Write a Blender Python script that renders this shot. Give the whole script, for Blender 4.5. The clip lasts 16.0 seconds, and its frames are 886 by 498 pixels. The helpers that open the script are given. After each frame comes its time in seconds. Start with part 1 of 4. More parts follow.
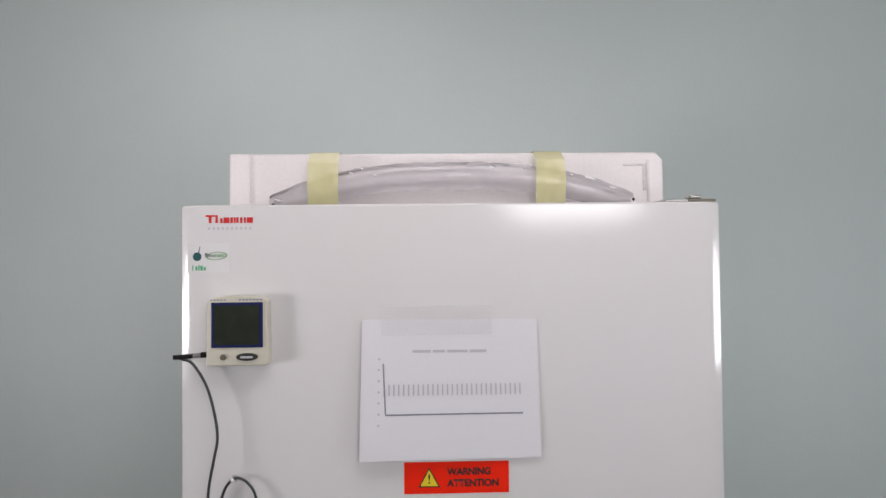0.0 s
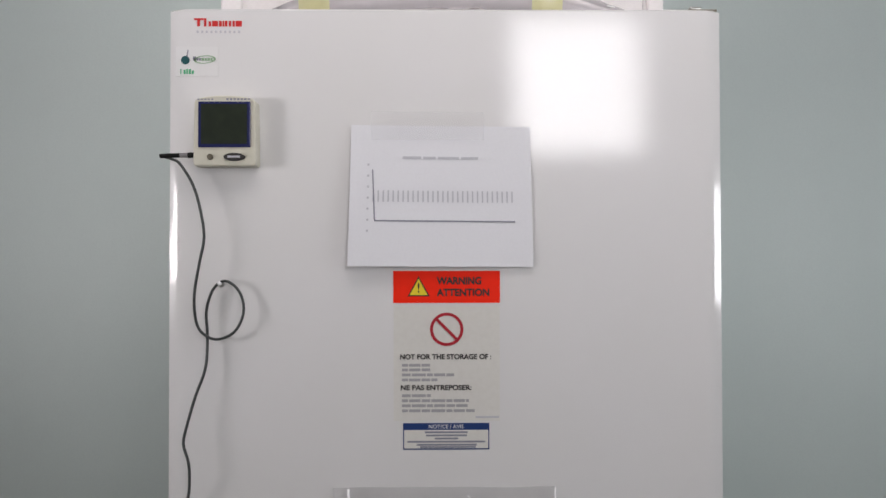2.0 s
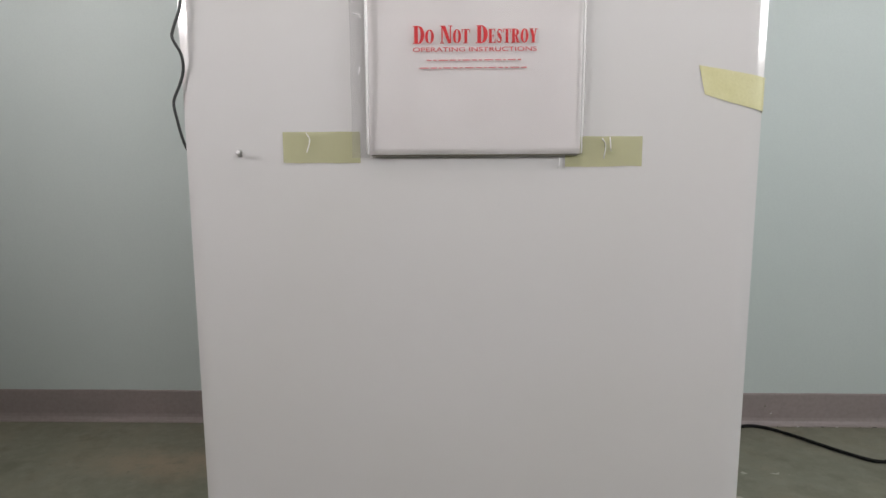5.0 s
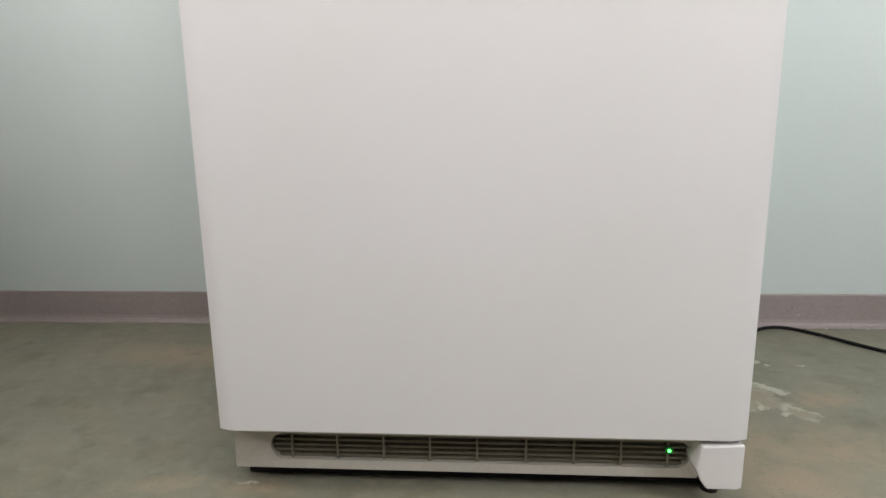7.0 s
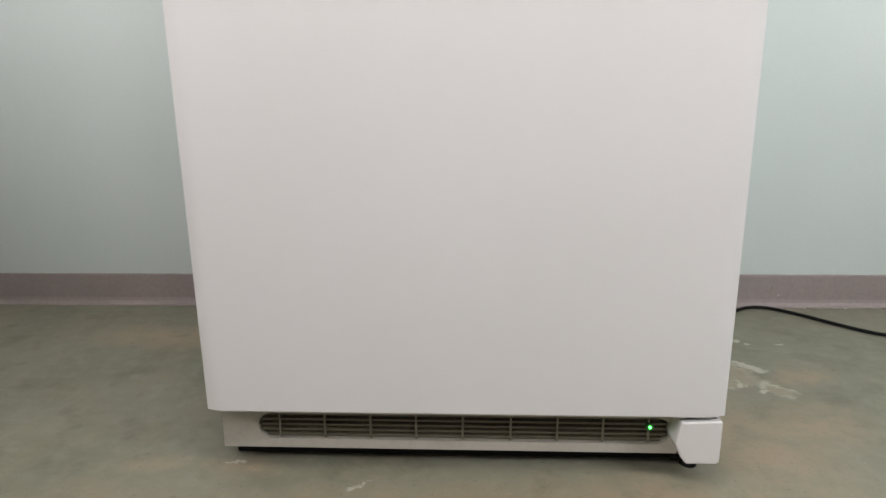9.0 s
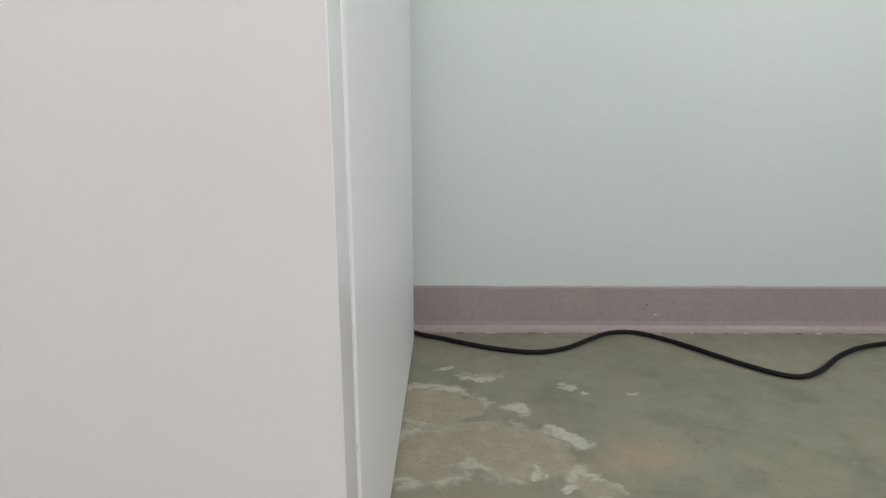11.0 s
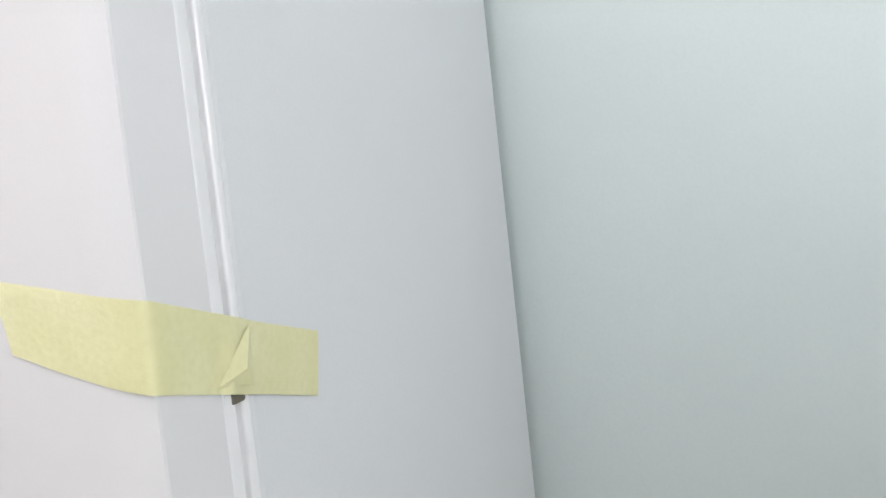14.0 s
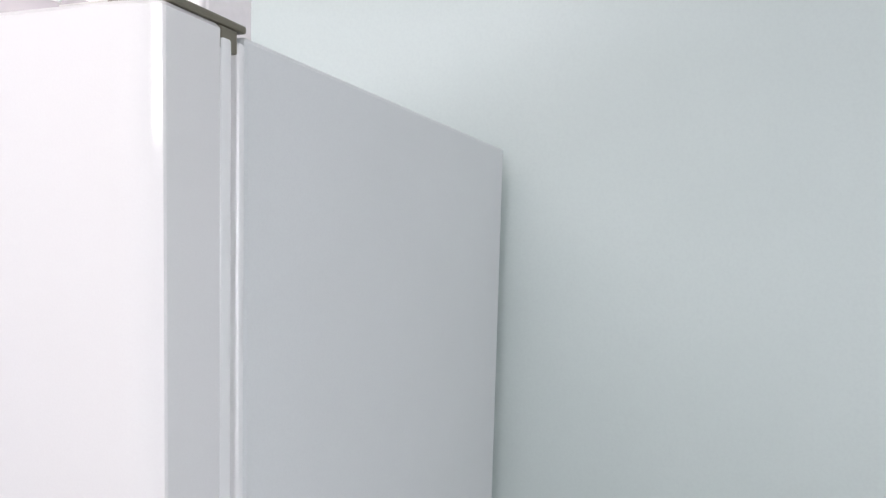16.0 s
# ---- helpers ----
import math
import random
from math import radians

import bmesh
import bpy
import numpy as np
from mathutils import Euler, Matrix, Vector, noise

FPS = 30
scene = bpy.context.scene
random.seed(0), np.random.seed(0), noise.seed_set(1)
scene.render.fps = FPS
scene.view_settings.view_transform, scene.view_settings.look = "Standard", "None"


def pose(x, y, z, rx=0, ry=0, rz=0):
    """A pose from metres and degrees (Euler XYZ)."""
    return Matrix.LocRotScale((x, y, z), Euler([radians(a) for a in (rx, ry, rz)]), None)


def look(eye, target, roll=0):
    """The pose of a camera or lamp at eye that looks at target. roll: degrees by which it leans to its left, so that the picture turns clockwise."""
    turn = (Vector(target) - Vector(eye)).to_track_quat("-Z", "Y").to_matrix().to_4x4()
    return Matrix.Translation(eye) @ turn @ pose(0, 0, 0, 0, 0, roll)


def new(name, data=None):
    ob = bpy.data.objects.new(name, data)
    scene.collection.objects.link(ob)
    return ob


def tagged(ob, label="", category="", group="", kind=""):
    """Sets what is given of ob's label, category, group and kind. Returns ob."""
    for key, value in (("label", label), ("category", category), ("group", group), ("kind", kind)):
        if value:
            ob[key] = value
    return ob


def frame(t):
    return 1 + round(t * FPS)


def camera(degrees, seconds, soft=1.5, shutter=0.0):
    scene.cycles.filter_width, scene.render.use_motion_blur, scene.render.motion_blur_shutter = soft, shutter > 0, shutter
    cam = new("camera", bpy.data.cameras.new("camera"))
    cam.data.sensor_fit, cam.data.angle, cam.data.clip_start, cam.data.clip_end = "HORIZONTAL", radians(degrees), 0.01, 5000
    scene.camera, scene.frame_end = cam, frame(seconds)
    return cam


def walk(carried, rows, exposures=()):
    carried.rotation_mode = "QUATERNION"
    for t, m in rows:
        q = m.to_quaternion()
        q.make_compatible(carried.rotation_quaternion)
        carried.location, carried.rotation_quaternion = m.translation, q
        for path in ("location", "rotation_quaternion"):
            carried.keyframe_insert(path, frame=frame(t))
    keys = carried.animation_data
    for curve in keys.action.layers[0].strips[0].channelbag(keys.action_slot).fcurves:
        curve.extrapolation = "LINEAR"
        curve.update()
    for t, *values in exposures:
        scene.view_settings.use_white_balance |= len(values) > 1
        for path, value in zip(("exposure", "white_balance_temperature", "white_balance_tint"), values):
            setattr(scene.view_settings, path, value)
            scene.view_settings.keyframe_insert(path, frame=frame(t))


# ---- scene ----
cam = camera(72.1, 16.0)
PATH = [
    (0, (-0.044, -0.937, 1.721), (0.013, 1.061, 1.765), -0.6),
    (0.5, (-0.033, -0.94, 1.709), (0.03, 1.058, 1.772), -0.6),
    (1, (-0.004, -0.936, 1.679), (0.039, 1.063, 1.721), -0.6),
    (1.5, (-0.002, -0.924, 1.576), (0.017, 1.076, 1.607), -0.2),
    (2, (-0.014, -0.914, 1.437), (0.005, 1.086, 1.464), -0.1),
    (2.5, (-0.002, -0.916, 1.279), (-0.017, 1.084, 1.288), -0.2),
    (3, (-0.001, -0.924, 1.133), (-0.017, 1.075, 1.148), -0.3),
    (3.5, (0.004, -0.914, 1.046), (-0.008, 1.086, 1.006), -0.2),
    (4, (-0.006, -0.905, 0.945), (-0.03, 1.091, 0.815), -0.5),
    (4.5, (-0.01, -0.897, 0.854), (-0.053, 1.093, 0.66), -0.3),
    (5, (-0.013, -0.893, 0.789), (-0.07, 1.087, 0.512), -0.3),
    (7.5, (0.031, -0.876, 0.592), (-0.123, 1.071, 0.16), -0.9),
    (8, (0.039, -0.872, 0.603), (-0.113, 1.067, 0.137), -0.8),
    (8.5, (0.003, -0.88, 0.604), (-0.068, 1.061, 0.127), -0.4),
    (9, (0.021, -0.888, 0.604), (-0.08, 1.055, 0.138), -0.7),
    (9.5, (0.07, -0.857, 0.591), (0.018, 1.086, 0.119), -0.8),
    (10, (0.151, -0.656, 0.548), (0.239, 1.276, 0.037), -1.1),
    (10.2, (0.229, -0.552, 0.533), (0.405, 1.39, 0.085), -0.2),
    (12.3, (0.64, -0.269, 0.394), (0.09, 1.598, -0.065), -0.7),
    (12.5, (0.642, -0.257, 0.457), (0.053, 1.602, 0.012), -1.0),
    (13, (0.638, -0.232, 0.674), (-0.007, 1.637, 0.37), -1.1),
    (13.3, (0.644, -0.229, 0.742), (-0.007, 1.649, 0.521), -1.5),
    (13.8, (0.656, -0.226, 0.893), (0.007, 1.659, 0.734), -4.0),
    (14, (0.653, -0.225, 0.928), (0.001, 1.664, 0.848), -6.2),
    (14.2, (0.662, -0.229, 0.964), (-0.006, 1.656, 0.95), -7.1),
    (14.3, (0.665, -0.231, 0.989), (-0.009, 1.652, 0.969), -6.4),
    (14.5, (0.677, -0.235, 1.056), (-0.003, 1.646, 1.027), -4.5),
    (15, (0.681, -0.231, 1.236), (-0.049, 1.631, 1.202), -1.5),
    (15.5, (0.694, -0.236, 1.447), (0.027, 1.648, 1.388), 0.6),
    (15.7, (0.687, -0.246, 1.55), (0.035, 1.643, 1.474), 0.8),
    (16, (0.668, -0.261, 1.704), (0.034, 1.631, 1.57), 1.5),
]
EXPOSURE = ((0.0, -0.60, 6500, 12), (1.0, -0.64, 6500, 12), (1.5, -0.66, 6500, 12), (2.0, -0.58, 6500, 10), (2.5, -0.62, 6500, 10), (3.0, -0.72, 6500, 9), (3.5, -0.74, 6550, 8), (4.0, -0.66, 6600, 7),
            (4.5, -0.22, 6650, 8), (5.0, 0.14, 6650, 9), (7.5, 0.76, 6700, 9), (9.5, 0.74, 6700, 9), (10.2, 0.68, 6700, 9), (12.5, 1.06, 6600, 10), (13.0, 1.12, 6500, 10),
            (13.5, 0.93, 6450, 10), (14.0, 0.66, 6450, 10), (15.0, 0.35, 6400, 11), (16.0, 0.14, 6350, 12))
walk(cam, [(t, look(eye, target, roll)) for t, eye, target, roll in PATH], EXPOSURE)

# ---------------------------------------------------------------- light
world = bpy.data.worlds.new("world")
scene.world = world
world.use_nodes = True
wn = world.node_tree
sky = wn.nodes.new("ShaderNodeTexSky")
sky.sky_type, sky.sun_disc, sky.sun_elevation, sky.sun_rotation = "NISHITA", False, radians(35), radians(200)
wn.links.new(sky.outputs["Color"], wn.nodes["Background"].inputs["Color"])
wn.nodes["Background"].inputs["Strength"].default_value = 0.08

# room: back wall behind the camera, side walls, ceiling
RX0, RX1, RY0, RY1, RH = -2.1, 2.3, -1.9, 0.89, 2.7


def area(name, m, sx, sy, watts, colour, spread=180):
    la = bpy.data.lights.new(name, "AREA")
    la.spread = radians(spread)
    la.shape, la.size, la.size_y, la.energy, la.color = "RECTANGLE", sx, sy, watts, colour
    ob = new(name, la)
    ob.matrix_world = m
    return ob


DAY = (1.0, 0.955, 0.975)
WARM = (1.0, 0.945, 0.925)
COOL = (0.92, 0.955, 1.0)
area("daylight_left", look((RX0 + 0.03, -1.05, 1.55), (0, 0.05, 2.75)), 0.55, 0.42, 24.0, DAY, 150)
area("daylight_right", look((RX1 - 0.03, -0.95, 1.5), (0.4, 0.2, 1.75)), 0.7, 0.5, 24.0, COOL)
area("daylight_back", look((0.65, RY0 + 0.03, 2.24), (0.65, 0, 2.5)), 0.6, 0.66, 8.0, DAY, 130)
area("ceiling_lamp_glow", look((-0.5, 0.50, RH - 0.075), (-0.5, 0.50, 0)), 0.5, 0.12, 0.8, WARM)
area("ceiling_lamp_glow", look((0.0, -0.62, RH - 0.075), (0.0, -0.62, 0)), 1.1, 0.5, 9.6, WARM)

# ---------------------------------------------------------------- materials


def mat(name, colour, rough=0.5, metal=0.0, spec=0.5, grain=None, grain_mix=0.0, scale=200.0, bump=0.0, stain=None, stain_mix=0.0,
        stain_scale=6.0, coat=0.0):
    """A surface with fine grain and large stains, both in object space, in metres."""
    m = bpy.data.materials.new(name)
    m.use_nodes = True
    nt = m.node_tree
    b = nt.nodes["Principled BSDF"]
    b.inputs["Base Color"].default_value = (*colour, 1)
    b.inputs["Roughness"].default_value = rough
    b.inputs["Metallic"].default_value = metal
    b.inputs["Specular IOR Level"].default_value = spec
    b.inputs["Coat Weight"].default_value = coat
    co = nt.nodes.new("ShaderNodeTexCoord").outputs["Object"]
    last = None
    for second, mix, sc, detail in ((stain, stain_mix, stain_scale, 6.0), (grain, grain_mix, scale, 3.0)):
        if second is None:
            continue
        n = nt.nodes.new("ShaderNodeTexNoise")
        n.inputs["Scale"].default_value, n.inputs["Detail"].default_value = sc, detail
        nt.links.new(co, n.inputs["Vector"])
        ramp = nt.nodes.new("ShaderNodeMapRange")
        ramp.inputs[1].default_value, ramp.inputs[2].default_value, ramp.inputs[4].default_value = 0.4, 0.7, mix
        nt.links.new(n.outputs["Fac"], ramp.inputs[0])
        mx = nt.nodes.new("ShaderNodeMix")
        mx.data_type = "RGBA"
        nt.links.new(ramp.outputs[0], mx.inputs[0])
        if last is None:
            mx.inputs[6].default_value = (*colour, 1)
        else:
            nt.links.new(last, mx.inputs[6])
        mx.inputs[7].default_value = (*second, 1)
        last = mx.outputs[2]
    if last is not None:
        nt.links.new(last, b.inputs["Base Color"])
    if bump:
        n = nt.nodes.new("ShaderNodeTexNoise")
        n.inputs["Scale"].default_value, n.inputs["Detail"].default_value = scale, 3.0
        nt.links.new(co, n.inputs["Vector"])
        bp = nt.nodes.new("ShaderNodeBump")
        bp.inputs["Strength"].default_value, bp.inputs["Distance"].default_value = bump, 0.001
        nt.links.new(n.outputs["Fac"], bp.inputs["Height"])
        nt.links.new(bp.outputs["Normal"], b.inputs["Normal"])
    return m


def film(name, colour, clear, rough=0.25):
    """A thin see-through sheet: gloss over a tinted veil."""
    m = bpy.data.materials.new(name)
    m.use_nodes = True
    nt = m.node_tree
    b = nt.nodes["Principled BSDF"]
    b.inputs["Base Color"].default_value = (*colour, 1)
    b.inputs["Roughness"].default_value = rough
    b.inputs["Alpha"].default_value = 1 - clear
    n = nt.nodes.new("ShaderNodeTexNoise")
    n.inputs["Scale"].default_value, n.inputs["Detail"].default_value = 30.0, 3.0
    nt.links.new(nt.nodes.new("ShaderNodeTexCoord").outputs["Object"], n.inputs["Vector"])
    bp = nt.nodes.new("ShaderNodeBump")
    bp.inputs["Strength"].default_value, bp.inputs["Distance"].default_value = 0.35, 0.004
    nt.links.new(n.outputs["Fac"], bp.inputs["Height"])
    nt.links.new(bp.outputs["Normal"], b.inputs["Normal"])
    return m


def glow(name, colour, strength):
    m = bpy.data.materials.new(name)
    m.use_nodes = True
    b = m.node_tree.nodes["Principled BSDF"]
    b.inputs["Base Color"].default_value = (*colour, 1)
    b.inputs["Emission Color"].default_value = (*colour, 1)
    b.inputs["Emission Strength"].default_value = strength
    return m


M_DOOR = mat("white_enamel", (0.74, 0.73, 0.735), 0.07, spec=0.6, grain=(0.70, 0.69, 0.69), grain_mix=0.35, scale=700, bump=0.06,
             stain=(0.70, 0.69, 0.67), stain_mix=0.5, stain_scale=3)
M_SIDE = mat("white_enamel_textured", (0.72, 0.73, 0.735), 0.36, grain=(0.66, 0.67, 0.68), grain_mix=0.4, scale=600, bump=0.12,
             stain=(0.68, 0.69, 0.69), stain_mix=0.5, stain_scale=3)
M_GASKET = mat("gasket_vinyl", (0.81, 0.805, 0.805), 0.35, grain=(0.77, 0.76, 0.76), grain_mix=0.3, scale=60)
M_RIB = mat("grille_rib", (0.165, 0.15, 0.112), 0.5, grain=(0.13, 0.117, 0.086), grain_mix=0.5, scale=80)
# kick plate plastic: the shade below the door is mixed into its colour
M_PLASTIC = mat("shaded_white_plastic", (0.40, 0.375, 0.325), 0.4, grain=(0.33, 0.305, 0.26), grain_mix=0.4, scale=120, bump=0.05)
M_DARK = mat("grille_dark", (0.022, 0.019, 0.014), 0.6, grain=(0.06, 0.052, 0.038), grain_mix=0.6, scale=40)
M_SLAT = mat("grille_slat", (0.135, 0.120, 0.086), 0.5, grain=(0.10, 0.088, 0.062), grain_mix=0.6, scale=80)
M_HOLLOW = mat("grille_hollow_shade", (0.055, 0.048, 0.034), 0.6, grain=(0.035, 0.03, 0.021), grain_mix=0.6, scale=30)
M_BLACK = mat("black_rubber", (0.007, 0.007, 0.007), 0.65, spec=0.18, grain=(0.015, 0.015, 0.015), grain_mix=0.5, scale=300, bump=0.1)
M_STEEL = mat("zinc_steel", (0.55, 0.55, 0.53), 0.3, metal=1.0, grain=(0.4, 0.4, 0.38), grain_mix=0.5, scale=200)
M_WALL = mat("wall_paint", (0.585, 0.648, 0.632), 0.55, grain=(0.545, 0.608, 0.597), grain_mix=0.5, scale=180, bump=0.15,
             stain=(0.555, 0.623, 0.607), stain_mix=0.7, stain_scale=2.5)
# unseen walls and ceiling: dark grey, so that they bounce little light back
M_ROOM = mat("dim_room_paint", (0.22, 0.222, 0.218), 0.6, grain=(0.20, 0.202, 0.20), grain_mix=0.5, scale=150, bump=0.1)
M_BASE = mat("mauve_vinyl", (0.305, 0.262, 0.255), 0.5, grain=(0.255, 0.215, 0.205), grain_mix=0.5, scale=90, bump=0.1,
             stain=(0.34, 0.28, 0.275), stain_mix=0.8, stain_scale=9)
M_PAPER = mat("white_paper", (0.735, 0.735, 0.77), 0.7, grain=(0.70, 0.70, 0.73), grain_mix=0.4, scale=300, bump=0.05)
M_INK = mat("grey_ink", (0.24, 0.24, 0.29), 0.7)
M_INKMID = mat("worn_ink", (0.36, 0.355, 0.37), 0.6)
M_INKPALE = mat("pale_ink", (0.50, 0.50, 0.54), 0.7)
M_LABEL = mat("cream_label", (0.68, 0.665, 0.63), 0.4, grain=(0.62, 0.60, 0.56), grain_mix=0.4, scale=120)
M_ORANGE = mat("red_label", (0.90, 0.022, 0.004), 0.45, spec=0.25, grain=(0.84, 0.02, 0.004), grain_mix=0.4, scale=150)
M_YELLOW = mat("warning_yellow", (0.80, 0.62, 0.03), 0.45)
M_TEXT = mat("black_print", (0.025, 0.022, 0.022), 0.5)
M_DARKRED = mat("red_print", (0.40, 0.015, 0.03), 0.5)
M_BLUE = mat("blue_print", (0.012, 0.04, 0.16), 0.45)
M_RED = mat("crimson_print", (0.66, 0.003, 0.010), 0.6, grain=(0.68, 0.008, 0.016), grain_mix=0.5, scale=500)
M_PINK = mat("thin_crimson_print", (0.66, 0.20, 0.21), 0.6)
M_ROSE = mat("small_crimson_print", (0.64, 0.07, 0.08), 0.6)
M_BRAND = mat("brand_red", (0.62, 0.03, 0.03), 0.4)
M_TEAL = mat("sticker_teal", (0.02, 0.09, 0.10), 0.4)
M_GREEN = mat("sticker_green", (0.10, 0.42, 0.22), 0.4)
M_GREENPALE = mat("sticker_pale_green", (0.28, 0.42, 0.27), 0.4)
M_BEIGE = mat("beige_plastic", (0.60, 0.58, 0.49), 0.42, grain=(0.54, 0.52, 0.43), grain_mix=0.4, scale=90, bump=0.05)
M_BEZEL = mat("lcd_bezel_blue", (0.018, 0.022, 0.10), 0.25)
M_LCD = mat("lcd_glass", (0.020, 0.026, 0.018), 0.12, grain=(0.03, 0.04, 0.025), grain_mix=0.6, scale=50, coat=0.4)
M_CORD = mat("cord_sheath", (0.035, 0.04, 0.04), 0.45, grain=(0.06, 0.065, 0.06), grain_mix=0.4, scale=200)
M_TAPE = mat("masking_tape", (0.72, 0.695, 0.39), 0.45, grain=(0.67, 0.645, 0.35), grain_mix=0.5, scale=250, bump=0.25,
             stain=(0.79, 0.77, 0.52), stain_mix=0.5, stain_scale=25)
M_TAPESOFT = film("translucent_masking_tape", (0.70, 0.67, 0.34), 0.34, 0.18)
M_SLOT = mat("foam_slot", (0.64, 0.605, 0.61), 0.7, grain=(0.5, 0.48, 0.48), grain_mix=0.5, scale=100)
M_TAPETHIN = film("thin_masking_tape", (0.60, 0.595, 0.33), 0.36, 0.35)
M_FOAM = mat("polystyrene_foam", (0.80, 0.76, 0.765), 0.7, grain=(0.74, 0.70, 0.70), grain_mix=0.5, scale=180, bump=0.3)
M_GREYBAR = mat("brushed_bar", (0.30, 0.285, 0.295), 0.35, metal=0.4, grain=(0.2, 0.19, 0.2), grain_mix=0.5, scale=100)
M_GRIP = mat("lilac_plastic", (0.64, 0.60, 0.62), 0.35, grain=(0.56, 0.52, 0.54), grain_mix=0.5, scale=40)
M_WRAP = film("clear_wrap", (0.76, 0.72, 0.745), 0.60, 0.08)
M_BAG = film("clear_bag", (0.62, 0.60, 0.61), 0.94, 0.25)
M_FLAP = film("clear_bag_double", (0.44, 0.44, 0.45), 0.74, 0.22)
M_STICKER = mat("white_sticker", (0.745, 0.738, 0.738), 0.15, grain=(0.74, 0.735, 0.73), grain_mix=0.4, scale=200)
M_CLEARTAPE = film("clear_tape", (0.72, 0.72, 0.73), 0.84, 0.25)
M_BOOK = mat("wrapped_booklet", (0.765, 0.735, 0.74), 0.5, grain=(0.73, 0.70, 0.705), grain_mix=0.5, scale=60, bump=0.02,
             stain=(0.69, 0.655, 0.66), stain_mix=0.6, stain_scale=14)
# white for bag folds and for highlights drawn as solid strips
M_SHEEN = mat("seam_and_glint_white", (0.88, 0.875, 0.88), 0.2, coat=0.5)
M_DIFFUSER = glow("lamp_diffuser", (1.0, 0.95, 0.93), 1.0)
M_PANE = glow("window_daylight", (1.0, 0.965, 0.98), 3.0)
M_LED = glow("green_led", (0.08, 1.0, 0.15), 3.0)
M_HALO = mat("green_halo", (0.02, 0.16, 0.04), 0.25, spec=0.6)
M_ALU = mat("window_frame_paint", (0.75, 0.76, 0.76), 0.45, grain=(0.7, 0.7, 0.7), grain_mix=0.4, scale=100)


def floor_material():
    """Worn grey-green floor paint: bare tan concrete with pale torn paint edges, dark scuffs and pits."""
    m = bpy.data.materials.new("worn_floor_paint")
    m.use_nodes = True
    nt = m.node_tree
    b = nt.nodes["Principled BSDF"]
    co = nt.nodes.new("ShaderNodeTexCoord").outputs["Object"]

    def noise_tex(scale, detail=6.0, rough=0.55, dist=0.0):
        n = nt.nodes.new("ShaderNodeTexNoise")
        for k, v in (("Scale", scale), ("Detail", detail), ("Roughness", rough), ("Distortion", dist)):
            n.inputs[k].default_value = v
        nt.links.new(co, n.inputs["Vector"])
        return n.outputs["Fac"]

    def span(sock, lo, hi, top=1.0):
        r = nt.nodes.new("ShaderNodeMapRange")
        r.inputs[1].default_value, r.inputs[2].default_value, r.inputs[4].default_value = lo, hi, top
        nt.links.new(sock, r.inputs[0])
        return r.outputs[0]

    def over(base, fac, colour):
        mx = nt.nodes.new("ShaderNodeMix")
        mx.data_type = "RGBA"
        nt.links.new(fac, mx.inputs[0])
        if isinstance(base, tuple):
            mx.inputs[6].default_value = (*base, 1)
        else:
            nt.links.new(base, mx.inputs[6])
        mx.inputs[7].default_value = (*colour, 1)
        return mx.outputs[2]

    # worn-through spots: ellipses with ragged edges, at their places on the floor
    warp = nt.nodes.new("ShaderNodeVectorMath")
    warp.operation = "MULTIPLY_ADD"
    wob = nt.nodes.new("ShaderNodeTexNoise")
    for k, v in (("Scale", 14.0), ("Detail", 7.0), ("Roughness", 0.62)):
        wob.inputs[k].default_value = v
    nt.links.new(co, wob.inputs["Vector"])
    nt.links.new(wob.outputs["Color"], warp.inputs[0])
    warp.inputs[1].default_value = (0.11, 0.11, 0.0)
    nt.links.new(co, warp.inputs[2])

    def spots(rows):
        low = None
        for x, y, rx, ry, turn in rows:
            mp = nt.nodes.new("ShaderNodeMapping")
            mp.vector_type = "TEXTURE"
            mp.inputs["Location"].default_value = (x + 0.055, y + 0.055, 0)
            mp.inputs["Rotation"].default_value = (0, 0, turn)
            mp.inputs["Scale"].default_value = (rx, ry, 1)
            nt.links.new(warp.outputs[0], mp.inputs["Vector"])
            ln = nt.nodes.new("ShaderNodeVectorMath")
            ln.operation = "LENGTH"
            nt.links.new(mp.outputs[0], ln.inputs[0])
            here = ln.outputs["Value"]
            if low is not None:
                mn = nt.nodes.new("ShaderNodeMath")
                mn.operation = "MINIMUM"
                nt.links.new(low, mn.inputs[0])
                nt.links.new(here, mn.inputs[1])
                here = mn.outputs[0]
            low = here
        return low

    def inside(sock, hi, lo, top=1.0):
        r = nt.nodes.new("ShaderNodeMapRange")
        r.inputs[1].default_value, r.inputs[2].default_value, r.inputs[3].default_value, r.inputs[4].default_value = lo, hi, top, 0.0
        nt.links.new(sock, r.inputs[0])
        return r.outputs[0]

    bare = spots(((0.462, 0.55, 0.055, 0.075, 0.1), (0.51, 0.545, 0.040, 0.030, 0.3), (0.565, 0.430, 0.106, 0.062, -0.35), (0.455, 0.41, 0.05, 0.07, 0.0),
                  (0.545, 0.665, 0.034, 0.012, 0.2), (0.665, 0.336, 0.028, 0.032, 0.0)))
    worn = spots(((0.745, 0.395, 0.07, 0.05, 0.2), (0.52, 0.14, 0.13, 0.20, 0.2), (-0.1, -0.11, 0.46, 0.09, 0.05), (0.35, -0.08, 0.30, 0.09, -0.05),
                  (-0.37, 0.03, 0.06, 0.025, 0.0), (-0.54, 0.03, 0.05, 0.025, 0.0), (-0.62, -0.14, 0.18, 0.10, 0.3), (0.66, 0.18, 0.14, 0.08, 0.6), (-0.75, 0.62, 0.3, 0.08, 0.0)))
